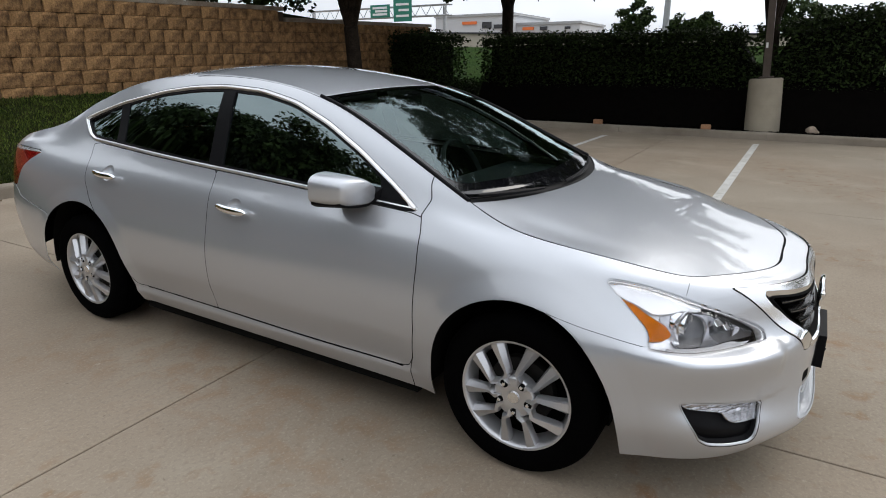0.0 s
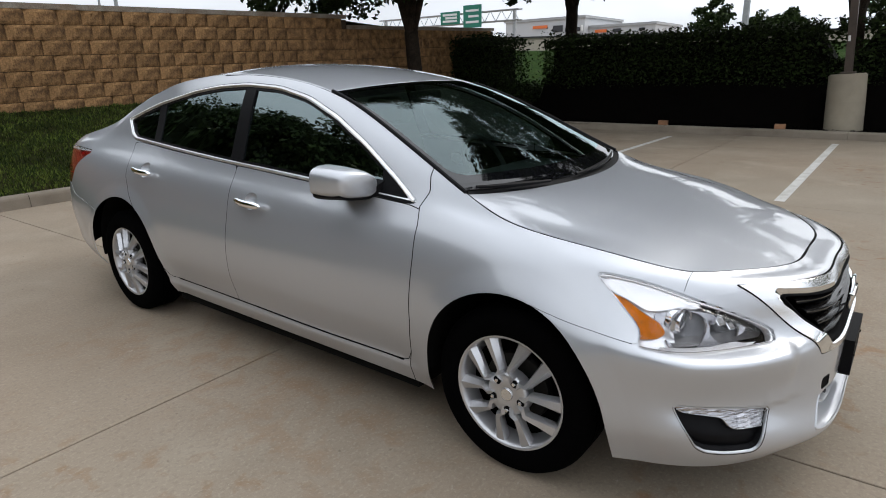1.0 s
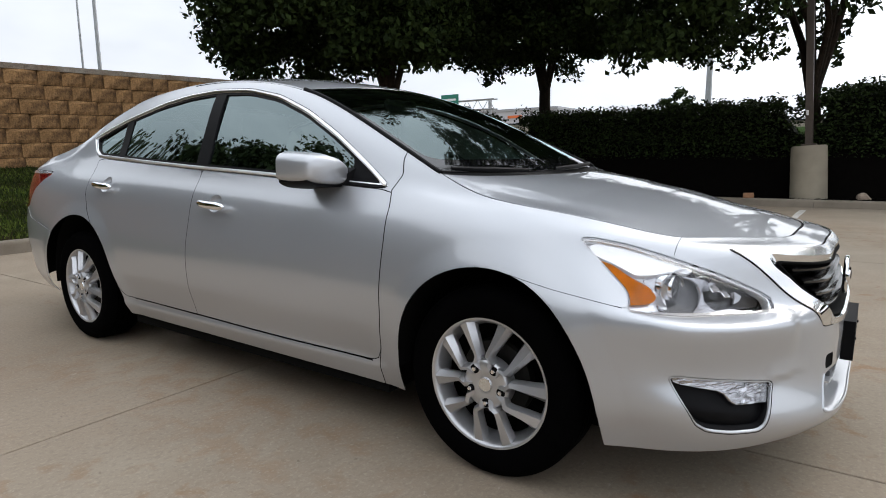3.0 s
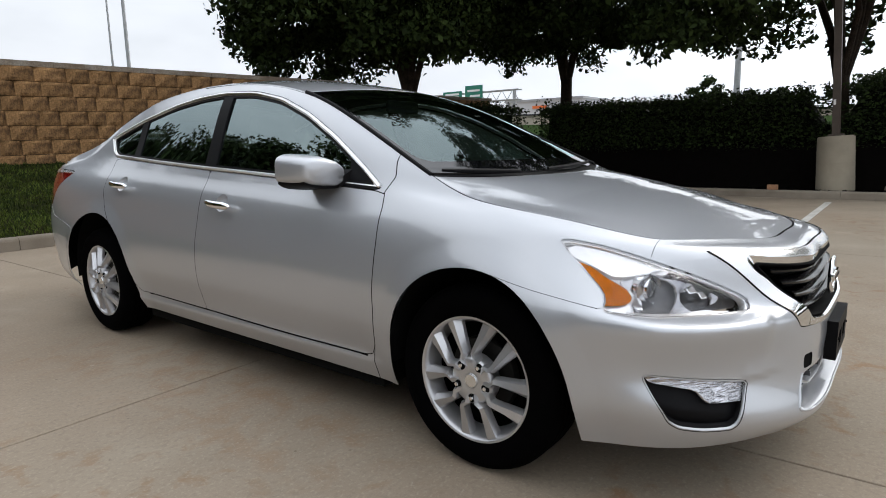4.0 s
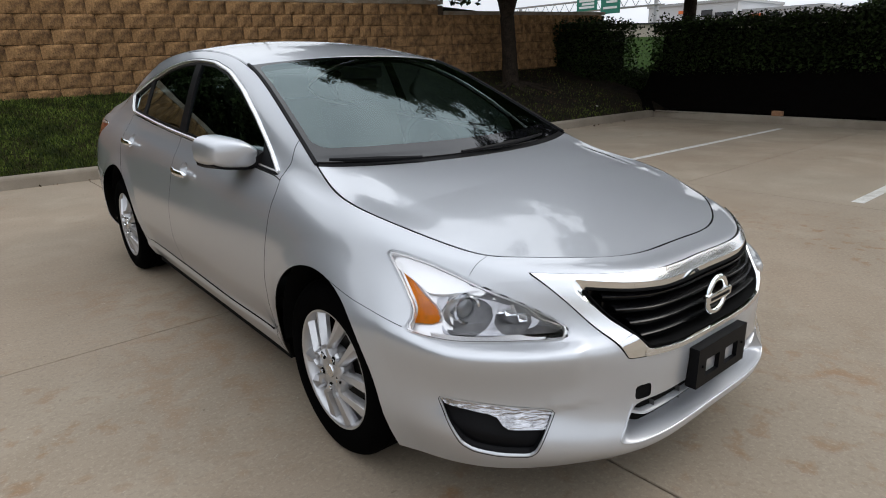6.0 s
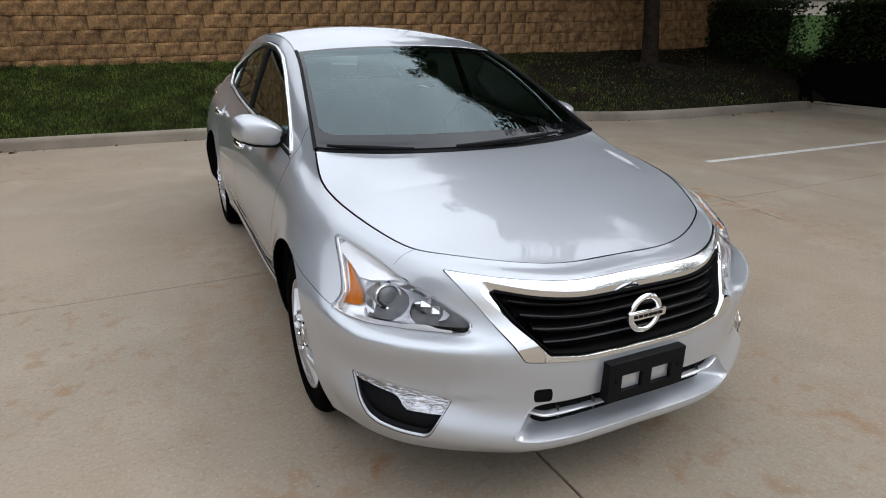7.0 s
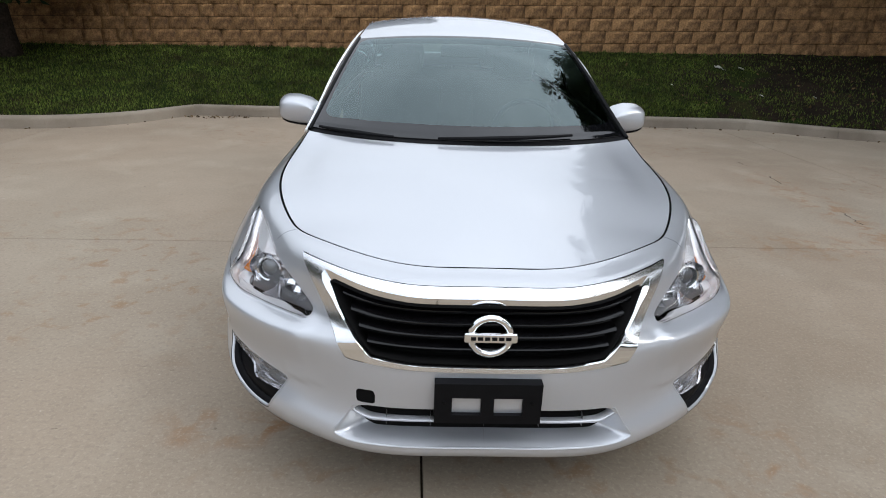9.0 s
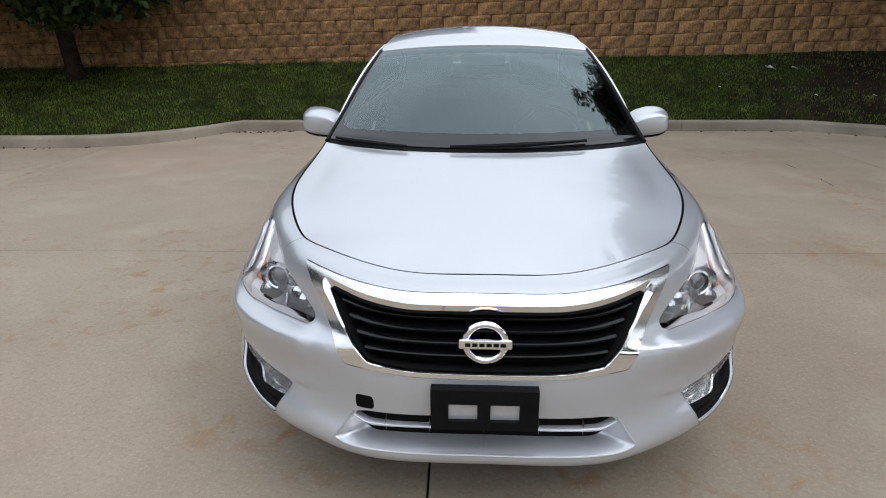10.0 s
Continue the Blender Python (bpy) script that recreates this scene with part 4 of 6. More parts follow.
for sgn in (-1, 1):
    bm = bmesh.new()
    tube(bm, [Vector((sgn * (p[0] - .006), p[1], p[2] + .0005)) for p in ring_at[-1](np.linspace(t_cowl - .004, t_roof + .012, 40))], .0085, 8)
    part("pillar_moulding", bm, M_BLACK, car, "black moulding beside the windscreen", smooth=True)
    bm = bmesh.new()
    tube(bm, [Vector((sgn * p[0], p[1], p[2] - .007)) for p in ring_at[-1](np.linspace(t_roof - .05, knots[9] + .2, 50))], .0026, 6)
    part("roof_seam", bm, M_VOID, car, "thin dark roof seam", smooth=True)
top_sheet(t_roof + .006, knots[11] - .02, 90, -.995, .995, 70).build("roof", M_PAINT, car, "silver roof panel", 0.01)
top_sheet(knots[11] - .013, knots[13] - .06, 40, -.99, .99, 50).build("rear_window", M_SIDEGLASS, car, "tinted rear window")
top_sheet(knots[13] - .055, knots[15] - .002, 60, -.99, .99, 50).build("boot_lid", M_PAINT, car, "silver boot lid", 0.01)

# side windows: chrome surround, black seal, panes, pillars
f_w = signed(WINDOWS, sidewise(window_face))
chrome_band = window_face.keep(-(f_w + .016))
under = chrome_band.keep(np.maximum(chrome_band.v[:, 1] - .74, chrome_band.v[:, 2] - .942 - .063 * (chrome_band.v[:, 1] - .452)))
pair("mirror_sill", under.moved(.003), M_BLACK, "black sill below the mirror", 0.01)
chrome_band = chrome_band.keep(-np.maximum(chrome_band.v[:, 1] - .74, chrome_band.v[:, 2] - .942 - .063 * (chrome_band.v[:, 1] - .452)))
pair("window_trim", chrome_band.moved(-.001), M_TRIM, "bright chrome strip round the side windows", 0.012)
loop = np.array(WINDOWS)
nxt, prv = np.roll(loop, -1, axis=0), np.roll(loop, 1, axis=0)
tang = (nxt - prv) / (np.linalg.norm(nxt - prv, axis=1)[:, None] + 1e-9)
for inward in (np.stack([tang[:, 1], -tang[:, 0]], 1), np.stack([-tang[:, 1], tang[:, 0]], 1)):
    mid_line = loop + inward * .008
    if signed(WINDOWS, mid_line).mean() < 0:
        break
wv = HALF.v[(HALF.v[:, 2] > .85) & (HALF.v[:, 1] > .2) & (HALF.v[:, 1] < 3.2)]
strip_x = [skin_fit(wv[:, [1, 2]], q, wv[:, 0]) for q in mid_line]
for sgn in (-1, 1):
    bm = bmesh.new()
    ringp = [Vector((sgn * (x + .002), q[0], q[1])) for x, q in zip(strip_x, mid_line)]
    order = list(range(len(ringp)))
    shown = [i for i in order if not (mid_line[i][0] < .74 and mid_line[i][1] < .945 + .063 * (mid_line[i][0] - .452))]
    cut = next(j for j in range(len(shown)) if shown[j] - shown[j - 1] not in (1, 1 - len(ringp)))
    tube(bm, [ringp[i] for i in shown[cut:] + shown[:cut]], .0075, 8)
    part("window_strip", bm, M_TRIM, car, "rounded bright chrome strip round the side windows", smooth=True)
w2 = window_face.keep(f_w + .016)
f_w = signed(WINDOWS, sidewise(w2))
pair("window_seal", w2.keep(-(f_w + .027)).moved(-.003), M_BLACK, "black rubber window seal", 0.012)
w3 = w2.keep(f_w + .027).moved(-.008)
CENTRE_POST = [(1.600, .8), (1.705, .8), (1.715, 1.5), (1.635, 1.5)]
REAR_POST = [(2.40, .9), (2.475, .9), (2.60, 1.4), (2.535, 1.4)]
SAIL = [(.3, .7), (.66, .7), (.66, .97), (.70, 1.12), (.60, 1.25), (.3, 1.2)]
posts = np.minimum(np.minimum(signed(CENTRE_POST, sidewise(w3)), signed(REAR_POST, sidewise(w3))), signed(SAIL, sidewise(w3)))
for nm, outline, tag in (("centre_post", CENTRE_POST, "black post between the doors"), ("quarter_post", REAR_POST, "black rear window post"), ("mirror_base", SAIL, "black corner panel at the mirror")):
    pair(nm, w3.keep(signed(outline, sidewise(w3))).moved(.006), M_BLACK, tag, 0.01)
panes = w3.keep(-posts)
# each pane is one smooth curved sheet
py_, pz_ = panes.v[:, 1] - 1.6, panes.v[:, 2] - 1.15
powers = [(i, j) for i in range(5) for j in range(4 - i) if i + j < 5]
basis = np.stack([py_ ** i * pz_ ** j for i, j in powers], 1)
fit_c = np.linalg.lstsq(basis, panes.v[:, 0], rcond=None)[0]
slope_y = sum(c * i * py_ ** max(i - 1, 0) * pz_ ** j for c, (i, j) in zip(fit_c, powers) if i)
slope_z = sum(c * j * py_ ** i * pz_ ** max(j - 1, 0) for c, (i, j) in zip(fit_c, powers) if j)
pane_n = np.stack([np.ones(len(py_)), -slope_y, -slope_z], 1)
panes = Sheet(np.stack([basis @ fit_c - .002, panes.v[:, 1], panes.v[:, 2]], 1), pane_n / np.linalg.norm(pane_n, axis=1)[:, None], panes.t)
for nm, lo, hi in (("front_window", 0, 1.7), ("rear_side_window", 1.7, 2.49), ("quarter_window", 2.49, 4)):
    c = panes.v[:, 1]
    pane = panes.keep(np.maximum(lo - c, c - hi))
    pair(nm, pane, M_SIDEGLASS, "dark tinted side window reflecting the sky")


# ---- surface lookup ----
def on_skin(h, z, y_max=-.2):
    """The y of the front of the car at a half width and a height."""
    v = HALF.v[HALF.v[:, 1] < y_max]
    return skin_fit(v[:, [0, 2]], (abs(h), z), v[:, 1])


def side_x(y, z):
    v = HALF.v[(HALF.v[:, 1] > y - .12) & (HALF.v[:, 1] < y + .12) & (HALF.v[:, 0] > .4)]
    return skin_fit(v[:, [1, 2]], (y, z), v[:, 0])


def fresh_normals(s):
    t3 = s.v[s.t]
    m = np.zeros_like(s.v)
    for k in range(3):
        np.add.at(m, s.t[:, k], np.cross(t3[:, 1] - t3[:, 0], t3[:, 2] - t3[:, 0]))
    m /= np.linalg.norm(m, axis=1)[:, None] + 1e-12
    flipped = (m * s.n).sum(1) < 0
    m[flipped] *= -1
    return Sheet(s.v, m, s.t)


# ---- grille ----
# black backing that gives the grille's outline gap its shade
gap_strip = half.keep(np.abs(f_grille(half)) - .008)
both(gap_strip.moved(-.004)).build("grille_gasket", M_VOID, car, "black strip that darkens the gap round the grille surround")
f_g = f_mesh(grille_face)
surround = grille_face.keep(-f_g)


def f_band(s):
    """The width of the inner bevel: wider under the top band."""
    return .008 + .011 * np.clip((s.v[:, 2] - .68) / .03, 0, 1)


frame_face = surround.keep(f_band(surround) - f_mesh(surround)).moved(.006)
f_corner = lambda s: np.maximum(s.v[:, 2] - .604 + .35 * (s.v[:, 0] - .40), .352 - s.v[:, 0])
both(frame_face.keep(-f_corner(frame_face))).build("grille_frame", M_SATINCHROME, car, "wide chrome grille surround", 0.004)
corner = frame_face.keep(f_corner(frame_face) + .0008)
tilt = .009 * np.clip((corner.v[:, 2] - .545) / .055, 0, 1) - .004
pair("grille_corner", fresh_normals(Sheet(corner.v + corner.n * tilt[:, None], corner.n, corner.t)), M_CHROME, "chrome corner facet of the grille surround", 0.008)
edge = surround.keep(f_mesh(surround) - f_band(surround) - .0005)
f_e = np.clip(f_mesh(edge) / f_band(edge), 0, 1)[:, None]
slope = Sheet(edge.v + edge.n * (.006 - (.016 - .003 * np.clip((edge.v[:, 2:] - .68) / .03, 0, 1)) * (1 - f_e)), edge.n, edge.t)
tri = slope.v[slope.t]
nrm = np.zeros_like(slope.v)
for k in range(3):
    np.add.at(nrm, slope.t[:, k], np.cross(tri[:, 1] - tri[:, 0], tri[:, 2] - tri[:, 0]))
slope.n = nrm / (np.linalg.norm(nrm, axis=1)[:, None] + 1e-12)
both(slope).build("grille_bevel", M_CHROME, car, "chrome inner bevel of the grille surround")
opening = grille_face.keep(f_g)
both(opening.keep(-(f_mesh(opening) + .003))).build("grille_wall", M_VOID, car, "dark sides of the grille opening", 0.07)
grille = both(grille_face.keep(f_g).moved(-.07)).build("grille", M_VOID, car, "black grille with curved slats")
for k in range(4):
    zc = .580 + .036 * k
    hw = np.interp(zc, (.565, .735), (.335, .455))
    hs = np.linspace(-hw, hw, 33)
    bm = bmesh.new()
    loops = []
    for h in hs:
        y = on_skin(h, zc) + .012
        dz = .012 * (abs(h) / .4) ** 2
        loops.append([bm.verts.new((h, y + a, zc + dz + b)) for a, b in ((.050, .016), (.012, .012), (0, .005), (.002, -.004), (.02, -.010), (.050, -.010))])
    for a, b in zip(loops, loops[1:]):
        for i in range(6):
            bm.faces.new((a[i], a[(i + 1) % 6], b[(i + 1) % 6], b[i]))
    part("grille_slat", bm, M_SLAT, grille, smooth=True, angle=60)

emblem_y = on_skin(0, .632) - .012
bm = bmesh.new()
ring = []
for i in range(48):
    a = 2 * math.pi * i / 48
    ring.append([bm.verts.new(((.056 + .010 * math.cos(b)) * math.cos(a), emblem_y + .008 * math.sin(b), .636 + (.056 + .010 * math.cos(b)) * math.sin(a))) for b in [2 * math.pi * j / 10 for j in range(10)]])
for i in range(48):
    for j in range(10):
        bm.faces.new((ring[i][j], ring[(i + 1) % 48][j], ring[(i + 1) % 48][(j + 1) % 10], ring[i][(j + 1) % 10]))
emblem = part("badge_ring", bm, M_CHROME, grille, "round chrome badge", smooth=True)
bm = bmesh.new()
box(bm, -.075, .075, emblem_y - .014, emblem_y + .006, .621, .651, .006)
part("badge_bar", bm, M_CHROME, emblem, "chrome bar across the badge", smooth=True)
bm = bmesh.new()
for i in range(6):
    box(bm, -.056 + i * .0195, -.056 + i * .0195 + .0145, emblem_y - .0155, emblem_y - .013, .631, .641)
part("badge_mark", bm, M_BLACK, emblem)

# ---- number-plate bracket, tow cover, lower intake ----
py = on_skin(0, .45) - .004
def holed_plate(xs, zs, holes, y0, y1):
    """A plate over the grid xs, zs with some of its cells left open, as one closed mesh."""
    bm = bmesh.new()
    v = {(i, k, y): bm.verts.new((x, y, z)) for i, x in enumerate(xs) for k, z in enumerate(zs) for y in (y0, y1)}
    full = {(i, k) for i in range(len(xs) - 1) for k in range(len(zs) - 1)} - set(holes)
    for i, k in full:
        for y in (y0, y1):
            bm.faces.new((v[i, k, y], v[i + 1, k, y], v[i + 1, k + 1, y], v[i, k + 1, y]))
        for di, dk, p, q in ((-1, 0, (i, k), (i, k + 1)), (1, 0, (i + 1, k), (i + 1, k + 1)), (0, -1, (i, k), (i + 1, k)), (0, 1, (i, k + 1), (i + 1, k + 1))):
            if (i + di, k + dk) not in full:
                bm.faces.new((v[(*p, y0)], v[(*q, y0)], v[(*q, y1)], v[(*p, y1)]))
    return bm


bracket = part("plate_bracket", holed_plate((-.152, -.102, -.020, .017, .099, .152), (.378, .406, .462, .508), ((1, 1), (3, 1)), py - .030, py + .006), M_BLACK, car, "empty black number-plate bracket")
for x in (-.061, .058):
    bm = bmesh.new()
    box(bm, x - .045, x + .045, py - .016, py - .008, .400, .468)
    part("bracket_window", bm, M_PAINT, bracket, "silver bumper showing through the bracket")
for x in (-.125, .125):
    bm = bmesh.new()
    bmesh.ops.create_cone(bm, cap_ends=True, segments=12, radius1=.006, radius2=.004, depth=.006, matrix=pose(x, py - .031, .447, 90))
    part("bracket_screw", bm, M_VOID, bracket)
# the chin: a hollow tray above the lip, a silver bar across it and a dark slot over the bar
def bar_height(h):
    return .352 + .030 * np.clip((np.abs(h) - .33) / .075, 0, 1) ** 1.4


f_in = np.clip(-f_intake(intake_face) / .050, 0, 1)
hollow = .070 * np.sin(f_in * math.pi / 2) ** 1.3
bowl = fresh_normals(Sheet(intake_face.v - intake_face.n * hollow[:, None], intake_face.n, intake_face.t))
low = intake_face.v[:, 2] - bar_height(intake_face.v[:, 0])
tray, slot = bowl.keep(low + .006), intake_face.moved(-.030).keep(np.maximum(-.002 - low, f_intake(intake_face) + .002))
both(tray).build("chin_tray", M_PAINT, car, "hollow silver tray above the chin lip")
both(slot).build("lower_intake", M_VOID, car, "black lower air intake", 0.03)
# black sheet in the hollow, standing in for the bar's shade
shade_face = intake_face.moved(-.055).keep(np.maximum(low, np.maximum(-.024 - low, f_intake(intake_face) + .03)))
both(shade_face).build("intake_gap", M_VOID, car, "black sheet for the shade under the intake bar")
upper = intake_face.keep(np.maximum(-low - .006, -f_intake(intake_face) - .005)).moved(-.001)
both(upper).build("intake_edge", M_PAINT, car, "silver edge of the lower intake", 0.03)
bm = bmesh.new()
loops = []
for h in np.linspace(-.408, .408, 61):
    z = float(bar_height(h))
    y = on_skin(h, z) + .012 * max(0.0, 1 - (abs(h) / .40) ** 4) + .002
    loops.append([bm.verts.new((h, y + a, z + b)) for a, b in ((.035, .007), (.004, .0055), (0, .002), (.001, -.003), (.008, -.0065), (.035, -.009))])
for p, q in zip(loops, loops[1:]):
    for i in range(5):
        bm.faces.new((p[i], q[i], q[i + 1], p[i + 1]))
part("intake_bar", bm, M_PAINT, car, "thin silver bar in the lower intake", smooth=True, angle=60)
rim_line = curve([(0, .284), (.2, .2845), (.36, .286), (.430, .2945), (.444, .302), (.432, .322), (.412, .350), (.384, .394)], 70)
for sgn in (-1, 1):
    bm = bmesh.new()
    tube(bm, [Vector((sgn * h, on_skin(h, z) + .0015, z)) for h, z in rim_line], .0042, 8)
    part("chin_edge", bm, M_PAINT, car, "rounded silver edge of the chin tray", smooth=True)
for h in (-.29, -.16, .16, .29):
    bm = bmesh.new()
    y = on_skin(h, .36) + .016
    box(bm, h - .001, h + .001, y, y + .02, .334, .374)
    part("intake_rib", bm, M_LAMPGREY, car)
ty = on_skin(.35, .43)
bm = bmesh.new()
box(bm, -.384, -.316, ty + .014, ty + .05, .400, .456)
part("tow_eye_hole", bm, M_VOID, car, "open square tow-eye hole")

M_FOGLAMP = material("fog_reflector", (.62, .62, .64), .16, .9, spots=.35, scale=26, grain=.15, grain_scale=70, relief=.004)
fl_n, fl_l = M_FOGLAMP.node_tree.nodes, M_FOGLAMP.node_tree.links
fl_c, fl_m, fl_t, fl_b = fl_n.new("ShaderNodeTexCoord"), fl_n.new("ShaderNodeMapping"), fl_n.new("ShaderNodeTexNoise"), fl_n.new("ShaderNodeBump")
fl_m.inputs["Scale"].default_value = (22, 22, 110)
fl_t.inputs["Scale"].default_value, fl_t.inputs["Detail"].default_value = 1.0, 2
fl_b.inputs["Strength"].default_value, fl_b.inputs["Distance"].default_value = 0.8, .006
fl_l.new(fl_c.outputs["Object"], fl_m.inputs["Vector"])
fl_l.new(fl_m.outputs[0], fl_t.inputs["Vector"])
fl_l.new(fl_t.outputs["Fac"], fl_b.inputs["Height"])
fl_l.new(fl_b.outputs[0], fl_n["Principled BSDF"].inputs["Normal"])
# ---- fog-lamp pockets ----
pair("fog_pocket", fog_face.moved(-.03), M_BLACK, "black fog-lamp pocket")
pair("fog_pocket_edge", fog_face.keep(-(f_fog(fog_face) + .003)).moved(-.001), M_PAINT, "silver bevel round the pocket", 0.009)
pair("fog_pocket_wall", fog_face.keep(-(f_fog(fog_face) + .003)).moved(-.0095), M_BLACK, "black wall of the pocket", 0.024)
f_l = signed(FOGLAMP, diag(fog_face))
fog_lens = fog_face.keep(f_l + .004)
pair("fog_reflector", fog_lens.moved(-.013), M_FOGLAMP, "ribbed chrome reflector", 0.012)
pair("fog_lens", fog_lens.moved(-.0015), M_LENS, "clear turn-signal lens", 0.01)

# ---- headlamps ----
def lamp_frame(q, z, depth):
    """A point behind the lens at the diagonal place q and the height z."""
    d = np.hypot(lens.v[:, 0] * .714 + lens.v[:, 1] * .7 - q, lens.v[:, 2] - z)
    i = int(np.argmin(d))
    return Vector(lens.v[i]) + Vector((-.7, .714, 0)) * depth


def lamp_region(outline, deep, s=lens):
    f = signed(rounded(outline, 2), diag(s))
    return s.keep(f).moved(-deep)


pair("lamp_flange", half.keep(np.maximum(-.002 - f_lamp(half), f_lamp(half) - .012)).moved(-.0032), M_PAINT, "silver flange under the lamp edge", 0.02)
front_shell = lens.keep(diag(lens)[:, 0] - .165)
lamp_shells = pair("headlamp", Sheet(front_shell.v + np.array([[-.026, .042, -.004]]), front_shell.n, front_shell.t), M_LAMPGREY, "clear wrap-around headlamp with amber corner")
for sgn, shell in ((1, lamp_shells[0]), (-1, lamp_shells[1])):
    def add(name, s, mat, label="", lip=0.0):
        (s if sgn > 0 else s.mirrored()).build(name, mat, shell, label, lip)
    f_edge = signed(HEADLAMP, diag(lens))
    swell = .034 * np.sin(np.clip(-f_edge / .045, 0, 1) * math.pi / 2)
    add("lamp_lens", fresh_normals(Sheet(lens.v + lens.n * swell[:, None], lens.n, lens.t)), M_LENS, "clear lamp lens", 0.0)
    add("lamp_wall", lens.keep(-(f_edge + .006)).moved(-.006), M_SATIN, "bright rim of the lamp", 0.030)
    add("lamp_seal", lens.keep(-(f_edge + .003)).moved(.0008), M_BLACK, "black seal round the lamp")
    amber = lamp_region([(.362, .763), (.328, .764), (.288, .735), (.252, .705), (.214, .682), (.198, .662), (.206, .647), (.230, .639), (.300, .638), (.316, .66), (.306, .677), (.340, .726)], 0)
    reach = np.clip(amber.v[:, :1] - .778 + .50 * np.clip(amber.v[:, 2:] - .66, 0, None) - .26 * (amber.v[:, 1:2] + .48), .004, .030)
    amber = Sheet(amber.v + np.array([[-1.0, .42, -.27]]) * reach, np.tile([1.0, 0, 0], (len(amber.v), 1)), amber.t)
    add("amber_back", Sheet(amber.v + np.array([[-.007, .002, 0]]), -amber.n, amber.t[:, ::-1]), M_SATIN, "pale inner side of the amber reflector")
    add("amber_reflector", amber, M_AMBER, "amber side reflector facing sideways")
    back_shell = lens.keep(.160 - diag(lens)[:, 0]).moved(-.036)
    add("side_shell", back_shell, M_SATIN, "pale inner side of the lamp")
    add("top_reflector", lamp_region([(.350, .785), (.335, .768), (.28, .742), (.235, .716), (.19, .716), (.13, .724), (.07, .712), (.03, .70), (.07, .727), (.151, .755), (.241, .782), (.321, .798)], .014), M_SATIN, "chrome upper reflector", 0.045)
    add("low_bezel", lamp_region([(.27, .635), (.225, .631), (.15, .624), (.05, .618), (-.02, .623), (-.06, .614), (-.15, .613), (-.14, .607), (.019, .608), (.151, .614), (.28, .630)], .014), M_SATIN, "chrome lower bezel", 0.03)
    web = lens.keep(signed(rounded([(.235, .714), (.19, .714), (.13, .722), (.03, .698), (-.04, .672), (-.10, .640), (-.02, .625), (.05, .620), (.19, .630), (.192, .66), (.200, .684)], 2), diag(lens)))
    for q, z, ra, rb in ((.122, .668, .078, .047), (-.012, .652, .054, .032)):
        o = [(q + ra * math.cos(2 * math.pi * i / 32), z + rb * math.sin(2 * math.pi * i / 32)) for i in range(32)]
        web = web.keep(-signed(o, diag(web)))
    add("lamp_web", web.moved(-.026), M_DARKCHROME, "chrome web between the lamp bowls", 0.03)
    c = lamp_frame(.124, .662, .044)
    n = Vector((.16, -.985, .06)).normalized()
    flipm = Matrix.Diagonal((sgn, 1, 1, 1))
    base = flipm @ Matrix.Translation(c) @ n.to_track_quat("Z", "Y").to_matrix().to_4x4()
    bm = bmesh.new()
    prof = [(.046, -.03), (.0455, .006), (.042, .016), (.036, .014), (.033, .005), (.033, -.03)]
    loops = [[bm.verts.new(base @ Vector((r * math.cos(a), r * math.sin(a), h))) for r, h in prof] for a in [2 * math.pi * i / 32 for i in range(32)]]
    for i in range(32):
        for j in range(5):
            bm.faces.new((loops[i][j], loops[(i + 1) % 32][j], loops[(i + 1) % 32][j + 1], loops[i][j + 1]))
    part("projector_ring", bm, M_CHROME, shell, "chrome projector ring", smooth=True)
    bm = bmesh.new()
    bmesh.ops.create_uvsphere(bm, u_segments=24, v_segments=12, radius=.033, matrix=base @ Matrix.Diagonal((1, 1, .45, 1)))
    part("projector_lens", bm, M_BULB, shell, "dark projector lens", smooth=True)
    for q, z, rad, deep, turn in ((.122, .668, .082, .050, .36), (-.012, .655, .058, .050, .32)):
        c = lamp_frame(q, z, .054)
        m = flipm @ Matrix.Translation(c) @ Vector((turn, -(1 - turn * turn) ** .5, 0)).to_track_quat("Z", "Y").to_matrix().to_4x4()
        bm = bmesh.new()
        prof = [(rad * k, -deep * (1 - k * k) + .022) for k in (.45, .6, .75, .88, 1.0)]
        loops = [[bm.verts.new(m @ Vector((r * math.cos(a), r * .70 * math.sin(a), h))) for r, h in prof] for a in [2 * math.pi * i / 40 for i in range(40)]]
        for i in range(40):
            for j in range(4):
                bm.faces.new((loops[i][j], loops[(i + 1) % 40][j], loops[(i + 1) % 40][j + 1], loops[i][j + 1]))
        bm.faces.new([l[0] for l in loops])
        part("lamp_bowl", bm, M_BOWL, shell, "chrome lamp bowl", smooth=True)
    for q, z, wide, tall in ((.022, .672, .016, .010), (-.006, .662, .017, .017), (-.038, .648, .013, .013)):
        m = flipm @ Matrix.Translation(lamp_frame(q, z, .034)) @ Vector((.30, -.62, .72)).to_track_quat("Z", "Y").to_matrix().to_4x4()
        bm = bmesh.new()
        box(bm, -wide, wide, -tall, tall, -.004, 0, .003)
        bmesh.ops.transform(bm, matrix=m, verts=bm.verts)
        part("reflector_facet", bm, M_CHROME, shell, "bright chrome facet in the lamp bowl")

for ob in car.children_recursive:
    if ob.type == "MESH" and ob.data.materials and ob.data.materials[0] in (M_LENS, M_WINDSCREEN, M_SHADE, M_SIDEGLASS):
        ob.visible_shadow = False

